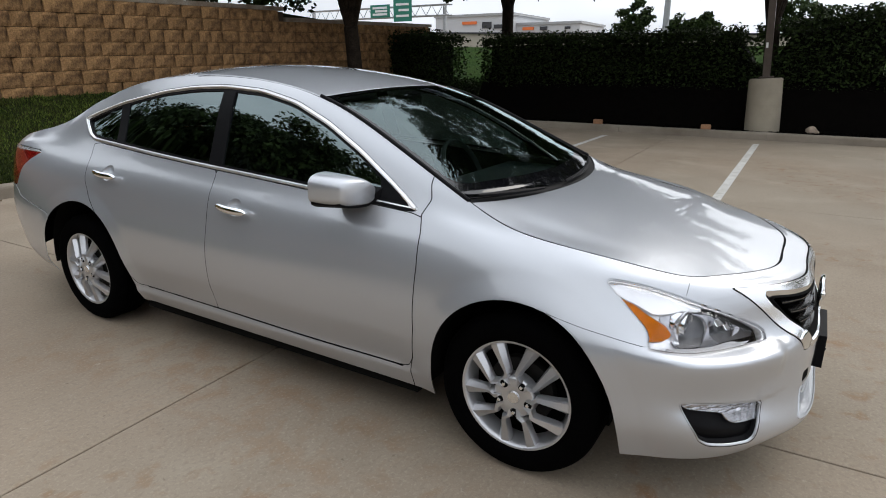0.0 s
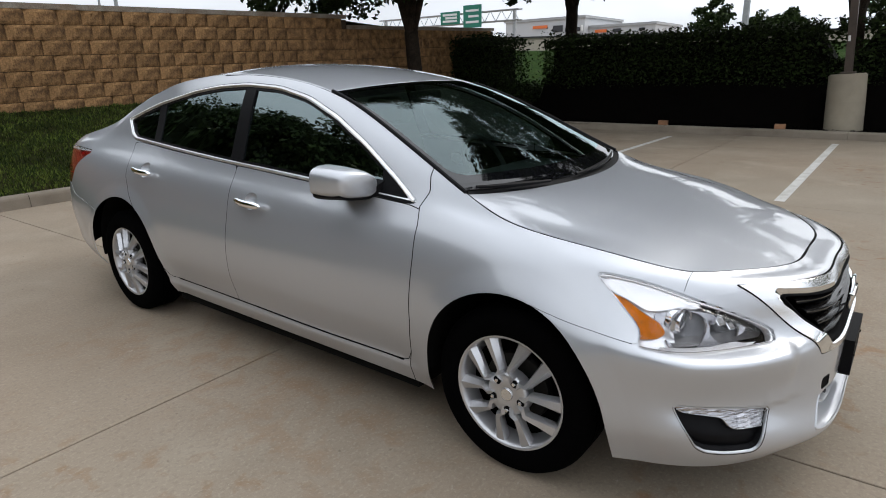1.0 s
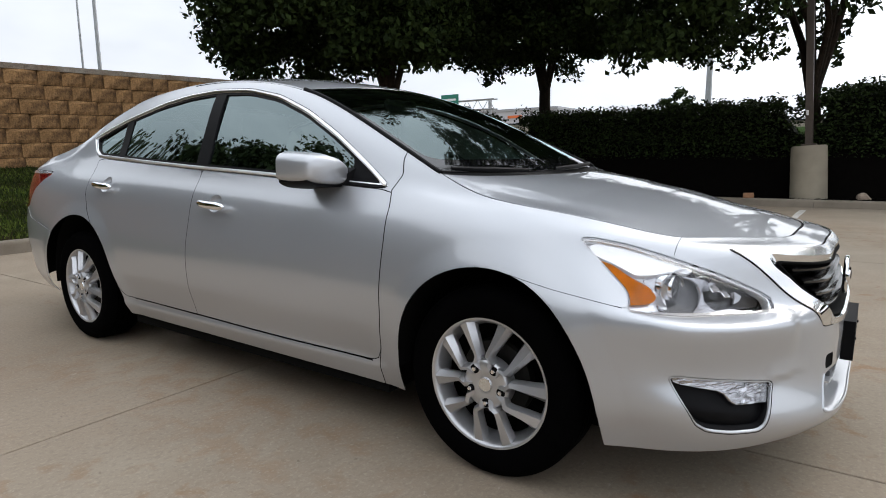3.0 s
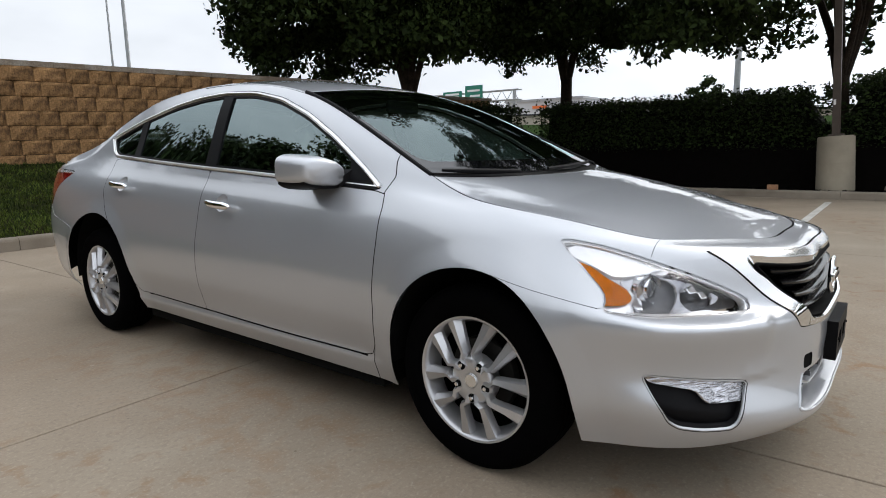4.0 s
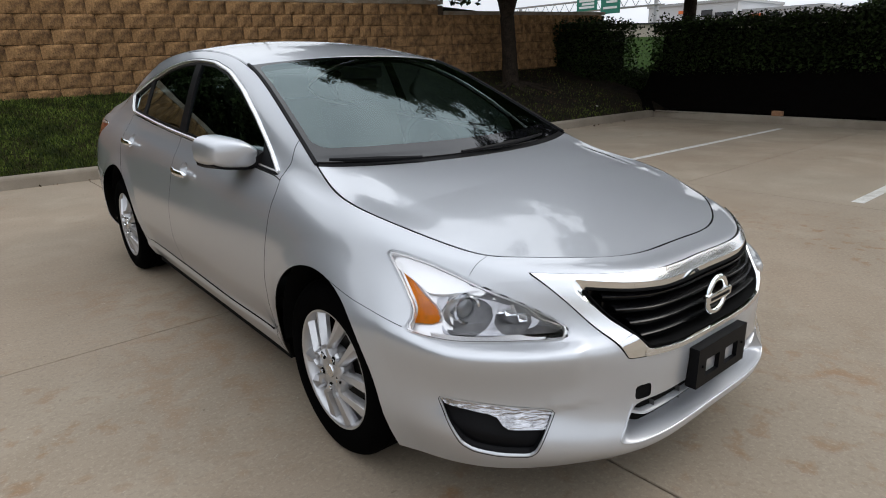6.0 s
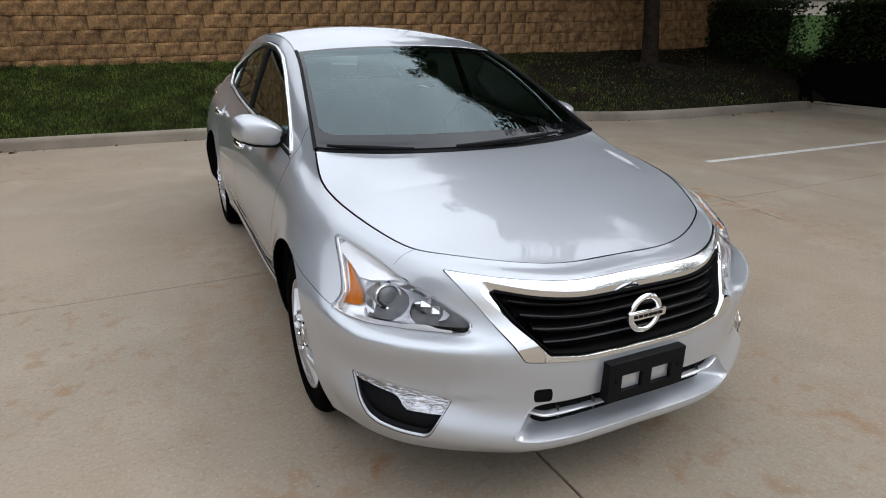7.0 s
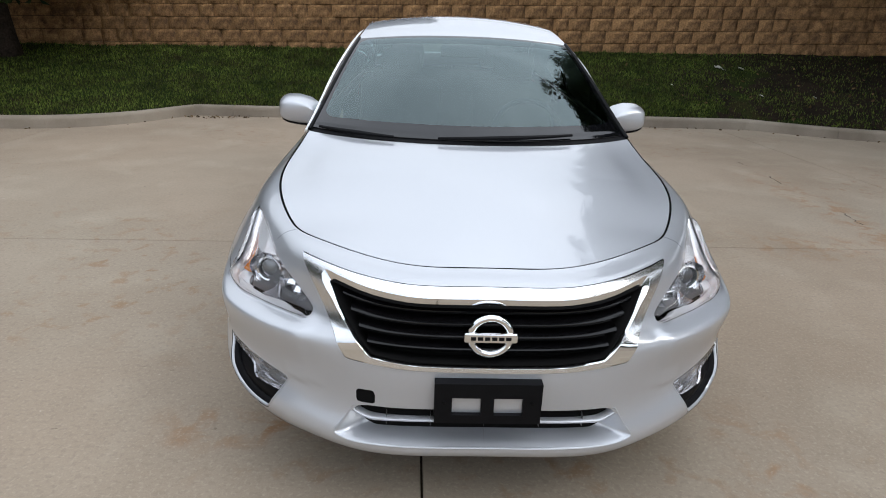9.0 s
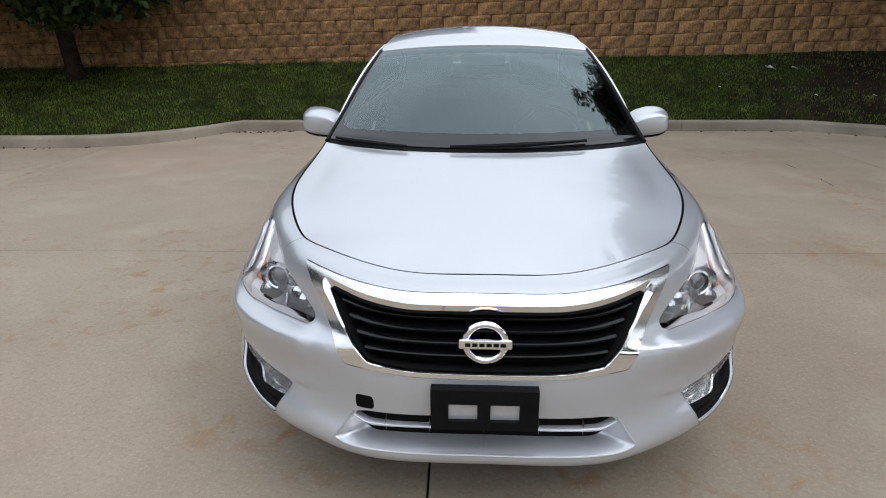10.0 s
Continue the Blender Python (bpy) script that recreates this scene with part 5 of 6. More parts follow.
# ---- wheels ----
def lathe(bm, profile, steps=64, m=Matrix.Identity(4)):
    """Turns (radius, x) points round the x axis."""
    loops = [[bm.verts.new(m @ Vector((x, r * math.cos(a), r * math.sin(a)))) for r, x in profile] for a in [2 * math.pi * i / steps for i in range(steps)]]
    for i in range(steps):
        a, b = loops[i], loops[(i + 1) % steps]
        for j in range(len(profile) - 1):
            bm.faces.new((a[j], b[j], b[j + 1], a[j + 1]))


def spoke(bm, mid, side):
    """One raised spoke, kinked near the hub, on one side of the angle mid (degrees)."""
    secs = []
    for r, v, w, x in ((.050, .014, .0140, .016), (.079, .0195, .0145, .0245), (.097, .0395, .0135, .0265), (.108, .0425, .0145, .0245), (.160, .0475, .0220, .012), (.211, .0540, .0310, .0015)):
        a = mid + side * math.degrees(math.asin(v / r))
        c, s = math.cos(radians(a)), math.sin(radians(a))
        t = Vector((0, -s, c))
        o = Vector((0, r * c, r * s))
        secs.append([bm.verts.new(o + t * q + Vector((x + e, 0, 0))) for q, e in ((-w, -.030), (-w * .97, -.014), (-w * .72, 0), (w * .30, .006), (w * .97, -.015), (w, -.030))])
    for p, q in zip(secs, secs[1:]):
        for j in range(5):
            bm.faces.new((p[j], q[j], q[j + 1], p[j + 1]))
    bm.faces.new(secs[-1])


def build_wheel(y, sgn, turn):
    """A wheel with its tyre; its outer side at sgn."""
    hub = thing("wheel", (sgn * .848, y, .3205), "", "")
    hub.scale = (1, .985, .985)
    hub.parent = car
    m = Matrix.Diagonal((sgn, 1, 1, 1))
    bm = bmesh.new()
    tread = [(.212, .004), (.225, .014), (.25, .020), (.285, .020), (.305, .012), (.318, -.004), (.3245, -.018)]
    for g in range(4):
        x = -.04 - g * .033
        tread += [(.3255, x + .012), (.319, x + .010), (.319, x + .004), (.3255, x + .002)]
    tread += [(.324, -.155), (.314, -.18), (.285, -.19), (.215, -.17)]
    lathe(bm, tread, 80, m)
    part("tyre", bm, M_RUBBER, hub, "black road tyre", smooth=True, angle=50)
    bm = bmesh.new()
    lathe(bm, [(.188, -.058), (.194, -.030), (.206, -.004), (.211, .008), (.217, .013), (.221, .013), (.2225, .007), (.217, -.01), (.216, -.06)], 72, m)
    part("rim", bm, M_WHEEL, hub, "silver rim edge", smooth=True)
    for k in range(5):
        for d in (-1, 1):
            bm = bmesh.new()
            mid = turn - 90 + 72 * k
            spoke(bm, mid, d)
            for v in bm.verts:
                v.co = m @ v.co
            part("spoke", bm, M_WHEEL, hub, smooth=True, angle=25)
    bm = bmesh.new()
    lathe(bm, [(.0, .020), (.024, .020), (.026, .017), (.028, .018), (.074, .020), (.081, .015), (.085, .004), (.086, -.03)], 40, m)
    part("hub_cover", bm, M_WHEEL, hub, "silver hub with five lug nuts", smooth=True)
    bm = bmesh.new()
    lathe(bm, [(.0, .0225), (.022, .0225), (.0245, .018)], 32, m)
    part("hub_badge", bm, M_SATINCHROME, hub, smooth=True)
    for k in range(5):
        a = radians(turn - 90 + 72 * k)
        at = Vector((0, .0610 * math.cos(a), .0610 * math.sin(a)))
        bm = bmesh.new()
        bmesh.ops.create_cone(bm, cap_ends=True, segments=20, radius1=.0155, radius2=.0155, depth=.006, matrix=m @ Matrix.Translation(at + Vector((.0185, 0, 0))) @ pose(0, 0, 0, 0, 90, 0))
        part("lug_hole", bm, M_VOID, hub)
        bm = bmesh.new()
        bmesh.ops.create_cone(bm, cap_ends=True, segments=6, radius1=.0100, radius2=.007, depth=.014, matrix=m @ Matrix.Translation(at + Vector((.022, 0, 0))) @ pose(0, 0, 0, 0, 90, 0))
        part("lug_nut", bm, M_CHROME, hub)
    bm = bmesh.new()
    lathe(bm, [(.0, -.05), (.13, -.05), (.135, -.06), (.135, -.075)], 40, m)
    part("brake_disc", bm, material("brake_iron", (.012, .011, .010), .6, .3, spots=.4, scale=20) if "brake_iron" not in bpy.data.materials else bpy.data.materials["brake_iron"], hub, "dark brake disc", smooth=True)
    bm = bmesh.new()
    lathe(bm, [(.0, -.11), (.212, -.11)], 32, m)
    part("wheel_back", bm, M_VOID, hub)


for y, turn in ((-.007, -4), (2.770, 9)):
    for sgn in (-1, 1):
        build_wheel(y, sgn, turn)
for cy, cz, r in ARCHES:
    for sgn in (-1, 1):
        bm = bmesh.new()
        sweep = [radians(a) for a in range(-6, 187, 8)]
        outer = [bm.verts.new((sgn * .86, cy + (r + .012) * math.cos(a), cz + (r + .012) * math.sin(a))) for a in sweep]
        deep = [bm.verts.new((sgn * .52, cy + (r + .012) * math.cos(a), cz + (r + .012) * math.sin(a))) for a in sweep]
        for i in range(len(sweep) - 1):
            bm.faces.new((outer[i], outer[i + 1], deep[i + 1], deep[i]))
        bm.faces.new(deep)
        part("arch_liner", bm, M_VOID, car, "black wheel-arch liner", smooth=True)
# floor pan, plus unseen boxes added to block light under the car
bm = bmesh.new()
box(bm, -.50, .50, -.72, 3.6, .17, .24)
box(bm, -.80, .80, .46, 2.30, .165, .23)
box(bm, -.70, .70, 3.165, 3.21, .22, .46)
box(bm, -.62, .62, -.30, .30, .16, .30)
box(bm, -.66, .66, 2.50, 3.05, .16, .30)
box(bm, -.16, .16, .3, 3.5, .14, .20)
part("floor_pan", bm, M_VOID, car, "black underside with boxes that block light below")

# ---- door mirrors ----
def mirror_point(sgn, i, y, grow, front):
    """One point of the mirror's outline: upright outer end, tapering to its foot."""
    a = 2 * math.pi * i / 72
    c, d = math.cos(a), math.sin(a)
    px, pz = math.copysign(abs(c) ** .5, c), math.copysign(abs(d) ** .5, d)
    k = (px + 1) / 2
    pz *= float(np.interp(k, (0, .25, .5, .75, 1), (.40, .78, .98, 1.0, .96) if pz > 0 else (1.04, 1.0, .93, .84, .70)))
    return (sgn * (.850 - .012 * front + px * .107 * (.30 + .70 * grow)), y + .03 * k * k * front, 1.006 + pz * .070 * grow - .004 * front)


def build_mirror(sgn):
    bm = bmesh.new()
    loops = []
    for s in np.linspace(0, 1, 15):
        grow = (1 - (1 - s) ** 2.4) ** 0.5
        loops.append([bm.verts.new(mirror_point(sgn, i, .680 + .18 * s, .62 + .38 * grow, 1 - s)) for i in range(72)])
    for p, q in zip(loops, loops[1:]):
        for i in range(72):
            bm.faces.new((p[i], p[(i + 1) % 72], q[(i + 1) % 72], q[i]))
    bm.faces.new(loops[0])
    cap = part("door_mirror", bm, M_PAINT, car, "silver door mirror on a black foot", smooth=True, angle=60)
    bm = bmesh.new()
    f = []
    for i in range(72):
        f.append(bm.verts.new(mirror_point(sgn, i, .855, .95, 0)))
    bm.faces.new(f)
    part("mirror_glass", bm, M_CHROME, cap, "mirror glass")
    bm = bmesh.new()
    low = [[mirror_point(sgn, i, .700 + .155 * q, .80 + .19 * q, 1 - q) for i in range(42, 67)] for q in (0, .35, .7, 1)]
    top_v = [[bm.verts.new((p[0], p[1], p[2] - .001)) for p in row] for row in low]
    low_v = [[bm.verts.new((p[0], p[1], p[2] - .011)) for p in row] for row in low]
    for sheet in (top_v, low_v):
        for p, q in zip(sheet, sheet[1:]):
            for i in range(len(p) - 1):
                bm.faces.new((p[i], p[i + 1], q[i + 1], q[i]))
    for p, q in ((top_v[0], low_v[0]), (top_v[-1], low_v[-1]), ([r[0] for r in top_v], [r[0] for r in low_v]), ([r[-1] for r in top_v], [r[-1] for r in low_v])):
        for i in range(len(p) - 1):
            bm.faces.new((p[i], p[i + 1], q[i + 1], q[i]))
    part("mirror_underside", bm, M_BLACK, cap, "black strip under the mirror", smooth=True)
    bm = bmesh.new()
    secs = []
    for x, y0, y1, z0, z1 in ((.735, .66, .80, .945, 1.01), (.765, .68, .80, .945, .985), (.80, .70, .81, .948, .972)):
        secs.append([bm.verts.new((sgn * x, y, z)) for y, z in ((y0, z0), (y1, z0), (y1, z1), (y0, z1))])
    for p, q in zip(secs, secs[1:]):
        for i in range(4):
            bm.faces.new((p[i], p[(i + 1) % 4], q[(i + 1) % 4], q[i]))
    part("mirror_foot", bm, M_BLACK, cap, "black mirror foot")


build_mirror(-1)
build_mirror(1)


# ---- shaded gaps under the doors, laid on as black tubes ----
for sgn in (-1, 1):
    bm = bmesh.new()
    low_edge = [(y, float(np.interp(y, (.52, 1.2, 1.6, 2.15), (.300, .305, .3115, .318))) - .0015) for y in np.linspace(.50, 2.20, 40)]
    tube(bm, [Vector((sgn * (side_x(y, z) - .001), y, z)) for y, z in low_edge], .0034, 6)
    part("door_seal", bm, M_VOID, car, "black tube for the shaded gap under the doors", smooth=True)

# ---- door handles ----
def build_handle(y0, z0, door, sgn):
    """A chrome pull over a round recess; y0, z0 its front tip."""
    ym = y0 + .105
    bm = bmesh.new()
    secs = []
    for s in np.linspace(0, 1, 21):
        y, z = y0 + .205 * s, z0 + .012 * s
        out = .010 + .034 * math.sin(math.pi * (.10 + .80 * s)) ** .8
        hh = .0165 * (1 - abs(2 * s - 1) ** 6) ** .5 + .001
        x = side_x(y, z)
        secs.append([bm.verts.new((sgn * (x + out + .011 * math.cos(a)), y, z + hh * math.sin(a))) for a in [2 * math.pi * i / 12 for i in range(12)]])
    for p, q in zip(secs, secs[1:]):
        for i in range(12):
            bm.faces.new((p[i], p[(i + 1) % 12], q[(i + 1) % 12], q[i]))
    bm.faces.new(secs[0])
    bm.faces.new(secs[-1])
    part("door_handle", bm, M_CHROME, door, "chrome pull handle", smooth=True)
    bm = bmesh.new()
    disc = []
    for r in np.linspace(0, 1, 9):
        disc.append([])
        for i in range(32):
            a = 2 * math.pi * i / 32
            y, z = ym + .050 * r * math.cos(a), z0 + .010 + .040 * r * math.sin(a)
            disc[-1].append(bm.verts.new((sgn * (side_x(y, z) - .036 * (1 - r ** 2) ** .6), y, z)))
    for p, q in zip(disc[1:], disc[2:]):
        for i in range(32):
            bm.faces.new((p[i], p[(i + 1) % 32], q[(i + 1) % 32], q[i]))
    bm.faces.new(disc[1])
    part("handle_recess", bm, M_PAINT, door, "round silver recess behind the handle", smooth=True)


for doors, (y0, z0) in zip((front_doors, rear_doors), HANDLES):
    build_handle(y0, z0, doors[0], 1)
    build_handle(y0, z0, doors[1], -1)

# ---- wipers ----
def on_top(t, u):
    e, c, b = ring_at[-1](t)[0], crown_at(t)[0, 0], bow_at(t)[0, 0]
    return Vector((e[0] * u, e[1] + b * (1 - u * u), e[2] + c * float(bulge(t, u)[0, 0])))


for (u0, k0), (u1, k1) in (((-.20, .010), (.62, .034)), ((-.93, .016), (-.46, .002))):
    bm = bmesh.new()
    pts = [on_top(t_cowl + k0 + (k1 - k0) * s, u0 + (u1 - u0) * s) + Vector((0, -.004, .012)) for s in np.linspace(0, 1, 14)]
    tube(bm, pts, [.011 - .005 * abs(2 * s - 1) for s in np.linspace(0, 1, 14)], 6)
    part("wiper", bm, M_BLACK, car, "black wiper arm and blade", smooth=True)

# ---- cabin ----
def seat(x, y, w, back=True):
    base = thing("seat", (0, 0, 0), "", "")
    base.parent = car
    bm = bmesh.new()
    box(bm, x - w / 2, x + w / 2, y, y + .5, .35, .60, .05)
    part("seat_cushion", bm, M_SEAT, base, smooth=True)
    bm = bmesh.new()
    vs = box(bm, x - w / 2, x + w / 2, y + .45, y + .60, .55, 1.10, .05)
    for v in bm.verts:
        v.co.y += (v.co.z - .55) * .35
    part("seat_back", bm, M_SEAT, base, "grey cloth seat back", smooth=True)
    for q in ((0,) if w < .7 else (-.35, .35)):
        bm = bmesh.new()
        box(bm, x + q - .13, x + q + .13, y + .66, y + .76, 1.12, 1.28, .035)
        part("headrest", bm, M_SEAT, base, "grey headrest", smooth=True)


seat(-.36, .95, .52)
seat(.36, .95, .52)
seat(0, 1.85, 1.25)
bm = bmesh.new()
box(bm, -.70, .70, .40, .80, .60, .93, .06)
part("dashboard", bm, M_DASH, car, "dark grey dashboard", smooth=True)
bm = bmesh.new()
ringv = []
wheel_m = pose(.36, .90, .90, 62, 0, 0)
for i in range(40):
    a = 2 * math.pi * i / 40
    ringv.append([bm.verts.new(wheel_m @ Vector(((.18 + .015 * math.cos(b)) * math.cos(a), (.18 + .015 * math.cos(b)) * math.sin(a), .015 * math.sin(b)))) for b in [2 * math.pi * j / 8 for j in range(8)]])
for i in range(40):
    for j in range(8):
        bm.faces.new((ringv[i][j], ringv[(i + 1) % 40][j], ringv[(i + 1) % 40][(j + 1) % 8], ringv[i][(j + 1) % 8]))
part("steering_wheel", bm, M_DASH, car, "grey steering wheel", smooth=True)
bm = bmesh.new()
box(bm, -.70, .70, .5, 2.6, .28, .34)
part("cabin_floor", bm, M_DASH, car)
bm = bmesh.new()
box(bm, -.12, .12, 1.02, 1.05, 1.27, 1.335, .015)
part("cabin_mirror", bm, M_DASH, car, "rear-view mirror behind the windscreen", smooth=True)

# ---- planting and distance ----
M_LEAF = leaf_material("tree_leaves", (.010, .018, .005), (.038, .060, .016))
M_HEDGE = leaf_material("hedge_leaves", (.004, .007, .002), (.030, .050, .013))
# near-black: the shade inside a crown, put into a colour
M_CROWNSHADE = material("crown_shade_core", (.006, .009, .003), .95, spots=.4, scale=5, spec=.05)
M_BARK = material("bark", (.036, .027, .020), .95, spots=.4, scale=6, grain=.4, grain_scale=35, second=(.017, .013, .010), relief=.02, spec=.1)
M_BRONZE = material("bronze_pole_paint", (.075, .055, .042), .5, .2, spots=.3, scale=4, grain=.1, grain_scale=80)
M_GALV = material("galvanised_steel", (.40, .41, .42), .5, .6, spots=.2, scale=5)


def leaves(name, centres, size, mat, parent, seed, label="", kind="", droop=0.0):
    """Many small pointed leaves, one at each of the centres."""
    r = np.random.default_rng(seed)
    n = len(centres)
    a = r.normal(size=(n, 3))
    a[:, 2] = a[:, 2] * .6 - droop
    a /= np.linalg.norm(a, axis=1)[:, None]
    b = np.cross(a, r.normal(size=(n, 3)))
    b /= np.linalg.norm(b, axis=1)[:, None]
    c = np.cross(a, b)
    ln = (size * r.uniform(.6, 1.25, n))[:, None]
    w = ln * r.uniform(.22, .34, n)[:, None]
    p = np.asarray(centres)
    fold = c * w * .35
    v = np.stack([p - a * ln * .5, p - b * w + fold, p + a * ln * .5, p + b * w + fold], 1).reshape(-1, 3)
    f = np.arange(4 * n).reshape(n, 4)
    data = bpy.data.meshes.new(name)
    data.vertices.add(4 * n)
    data.vertices.foreach_set("co", v.astype(np.float32).ravel())
    data.loops.add(4 * n)
    data.loops.foreach_set("vertex_index", f.astype(np.int32).ravel())
    data.polygons.add(n)
    data.polygons.foreach_set("loop_start", np.arange(0, 4 * n, 4, dtype=np.int32))
    data.update(calc_edges=True)
    data.materials.append(mat)
    ob = new(name, data)
    if parent:
        ob.parent = parent
    return tagged(ob, label, kind=kind)


def build_tree(base, height, crown_r, crown_low, fork, trunk_r, clumps, per, seed, label, lean=(0, 0), leaf=.18, limbs=6, group="trees by the parking lot", shift=(0, 0), core=0.0):
    r = np.random.default_rng(seed)
    tree = thing("tree", base, label, "tree", group)
    bm = bmesh.new()
    top = Vector((lean[0], lean[1], fork))
    trunk = [Vector((0, 0, -.15)), Vector((lean[0] * .1, lean[1] * .1, fork * .12)), Vector((lean[0] * .4, lean[1] * .4, fork * .5)), top]
    tube(bm, trunk, [trunk_r * 1.55, trunk_r * 1.1, trunk_r * .95, trunk_r * .9], 12)
    tips = []
    mid = Vector((lean[0] * 1.5 + shift[0], lean[1] * 1.5 + shift[1], (crown_low + height) / 2))
    for i in range(limbs):
        a = 2 * math.pi * (i + r.uniform(-.25, .25)) / limbs
        reach, rise = crown_r * r.uniform(.45, .85), (height - fork) * (r.uniform(.35, .85) if i else .92)
        if i == 0:
            reach *= .2
        start = Vector((lean[0], lean[1], fork * r.uniform(.82, 1.0)))
        end = start + Vector((math.cos(a) * reach + shift[0] * .8, math.sin(a) * reach + shift[1] * .8, rise))
        ctrl = start + Vector((math.cos(a) * reach * .25, math.sin(a) * reach * .25, rise * .55))
        pts = [start * (1 - s) ** 2 + ctrl * 2 * s * (1 - s) + end * s * s for s in [float(q) for q in np.linspace(0, 1, 7)]]
        for p in pts[1:-1]:
            p += Vector(r.normal(0, .08, 3))
        r0 = trunk_r * r.uniform(.42, .62)
        tube(bm, pts, [r0 * (1 - .8 * k / 6) for k in range(7)], 8)
        for j in range(5):
            s = pts[min(2 + j, 6)]
            d = Vector((math.cos(a + r.uniform(-1.3, 1.3)), math.sin(a + r.uniform(-1.3, 1.3)), r.uniform(-.15, .7))).normalized()
            e = s + d * crown_r * r.uniform(.3, .55)
            m = s.lerp(e, .5) + Vector((0, 0, .12))
            tube(bm, [s, m, e], [r0 * .32, r0 * .2, r0 * .08], 6)
            tips += [e, m]
        tips.append(end)
    part("trunk", bm, M_BARK, tree, "dark brown trunk with spreading limbs", smooth=True)
    spots = []
    while len(spots) < clumps:
        if len(spots) < len(tips):
            c = np.array(tips[len(spots)])
        else:
            s = r.uniform(0, 1) ** 1.25
            wide = crown_r * min(1, .55 + 1.6 * s) * max(.05, 1 - s ** 2.5) ** .5
            a, q = r.uniform(0, 2 * math.pi), r.uniform(0, 1) ** .5
            dip = 1.1 * noise.noise((math.cos(a) * 2 + seed, math.sin(a) * 2, 1))
            c = np.array([mid.x + wide * q * math.cos(a), mid.y + wide * q * math.sin(a), crown_low + dip + s * (height - crown_low)])
            if noise.noise((c[0] * .6 + seed, c[1] * .6, c[2] * .6)) < -.10:
                continue
        spots.append(c)
    spots = np.array(spots)
    cloud = np.repeat(spots, per, axis=0) + np.clip(r.normal(size=(clumps * per, 3)), -1.5, 1.5) * np.array([.26, .26, .19])
    # added solid blob: darkens the crown's inside and blocks sky light
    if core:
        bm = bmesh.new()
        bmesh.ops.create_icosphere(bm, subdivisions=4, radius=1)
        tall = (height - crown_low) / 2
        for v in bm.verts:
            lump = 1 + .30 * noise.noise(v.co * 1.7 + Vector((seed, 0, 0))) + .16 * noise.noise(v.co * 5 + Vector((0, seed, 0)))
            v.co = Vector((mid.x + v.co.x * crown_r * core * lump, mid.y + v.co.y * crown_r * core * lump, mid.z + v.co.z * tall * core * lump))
        part("inner_growth", bm, M_CROWNSHADE, tree, "dark solid core standing in for inner shade", smooth=True)
    leaves("crown", cloud, leaf, M_LEAF, tree, seed, "dense dark green leaves with gaps of sky", droop=.8)
    return tree


# its opaque core is added to deepen the shade on wall and lawn
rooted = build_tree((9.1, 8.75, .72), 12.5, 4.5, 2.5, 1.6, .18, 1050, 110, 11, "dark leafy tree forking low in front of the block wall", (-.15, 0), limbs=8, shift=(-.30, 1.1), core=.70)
rr = np.random.default_rng(17)
for k in range(7):
    a = radians(190 + 28 * k + rr.uniform(-9, 9))
    far = rr.uniform(.7, 1.3)
    bend = rr.uniform(-.25, .25)
    ridge_line = []
    for u in np.linspace(.10, 1, 7):
        x, y = far * u * math.cos(a + bend * u), far * u * math.sin(a + bend * u)
        ridge_line.append(Vector((x, y, lawn_z(9.1 + x, 8.75 + y) - .72 + .035 * (1 - u) - .012)))
    bm = bmesh.new()
    tube(bm, ridge_line, [.065 - .048 * u for u in np.linspace(0, 1, 7)], 8)
    part("root", bm, M_BARK, rooted, "surface root spreading from the trunk", smooth=True)
build_tree((15.0, 7.62, .55), 10.5, 4.4, 3.4, 2.6, .19, 560, 120, 12, "dark leafy tree behind the clipped hedge", (0, 0), limbs=7, shift=(-.3, .2))
build_tree((13.2, .20, .15), 14.5, 4.6, 3.5, 2.3, .16, 600, 125, 13, "dark leafy tree beside the lamp post", (.0, .12), limbs=7, shift=(-.6, 1.9))
# two trees out of view, added to block sky light from the wall
for i, y in enumerate((-8.0, -15.6)):
    build_tree((13.4, y, .15), 13.0, 4.4, 3.2, 2.4, .16, 420, 100, 24 + i, "unseen tree added south of the hedge to shade the wall", limbs=6)
build_tree((-7.35, 8.7, .60), 5.2, 4.2, 1.9, 2.9, .135, 700, 120, 14, "slender tree standing in the lawn before the wall", (-.35, 0), limbs=6)
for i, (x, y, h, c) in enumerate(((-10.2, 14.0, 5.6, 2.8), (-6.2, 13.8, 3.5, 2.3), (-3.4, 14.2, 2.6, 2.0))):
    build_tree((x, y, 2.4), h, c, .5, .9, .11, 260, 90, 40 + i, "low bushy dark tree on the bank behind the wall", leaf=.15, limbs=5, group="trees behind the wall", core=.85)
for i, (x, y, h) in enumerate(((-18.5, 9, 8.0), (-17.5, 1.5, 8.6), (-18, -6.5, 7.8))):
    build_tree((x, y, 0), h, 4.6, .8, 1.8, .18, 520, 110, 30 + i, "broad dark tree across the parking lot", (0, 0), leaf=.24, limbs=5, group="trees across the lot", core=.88)


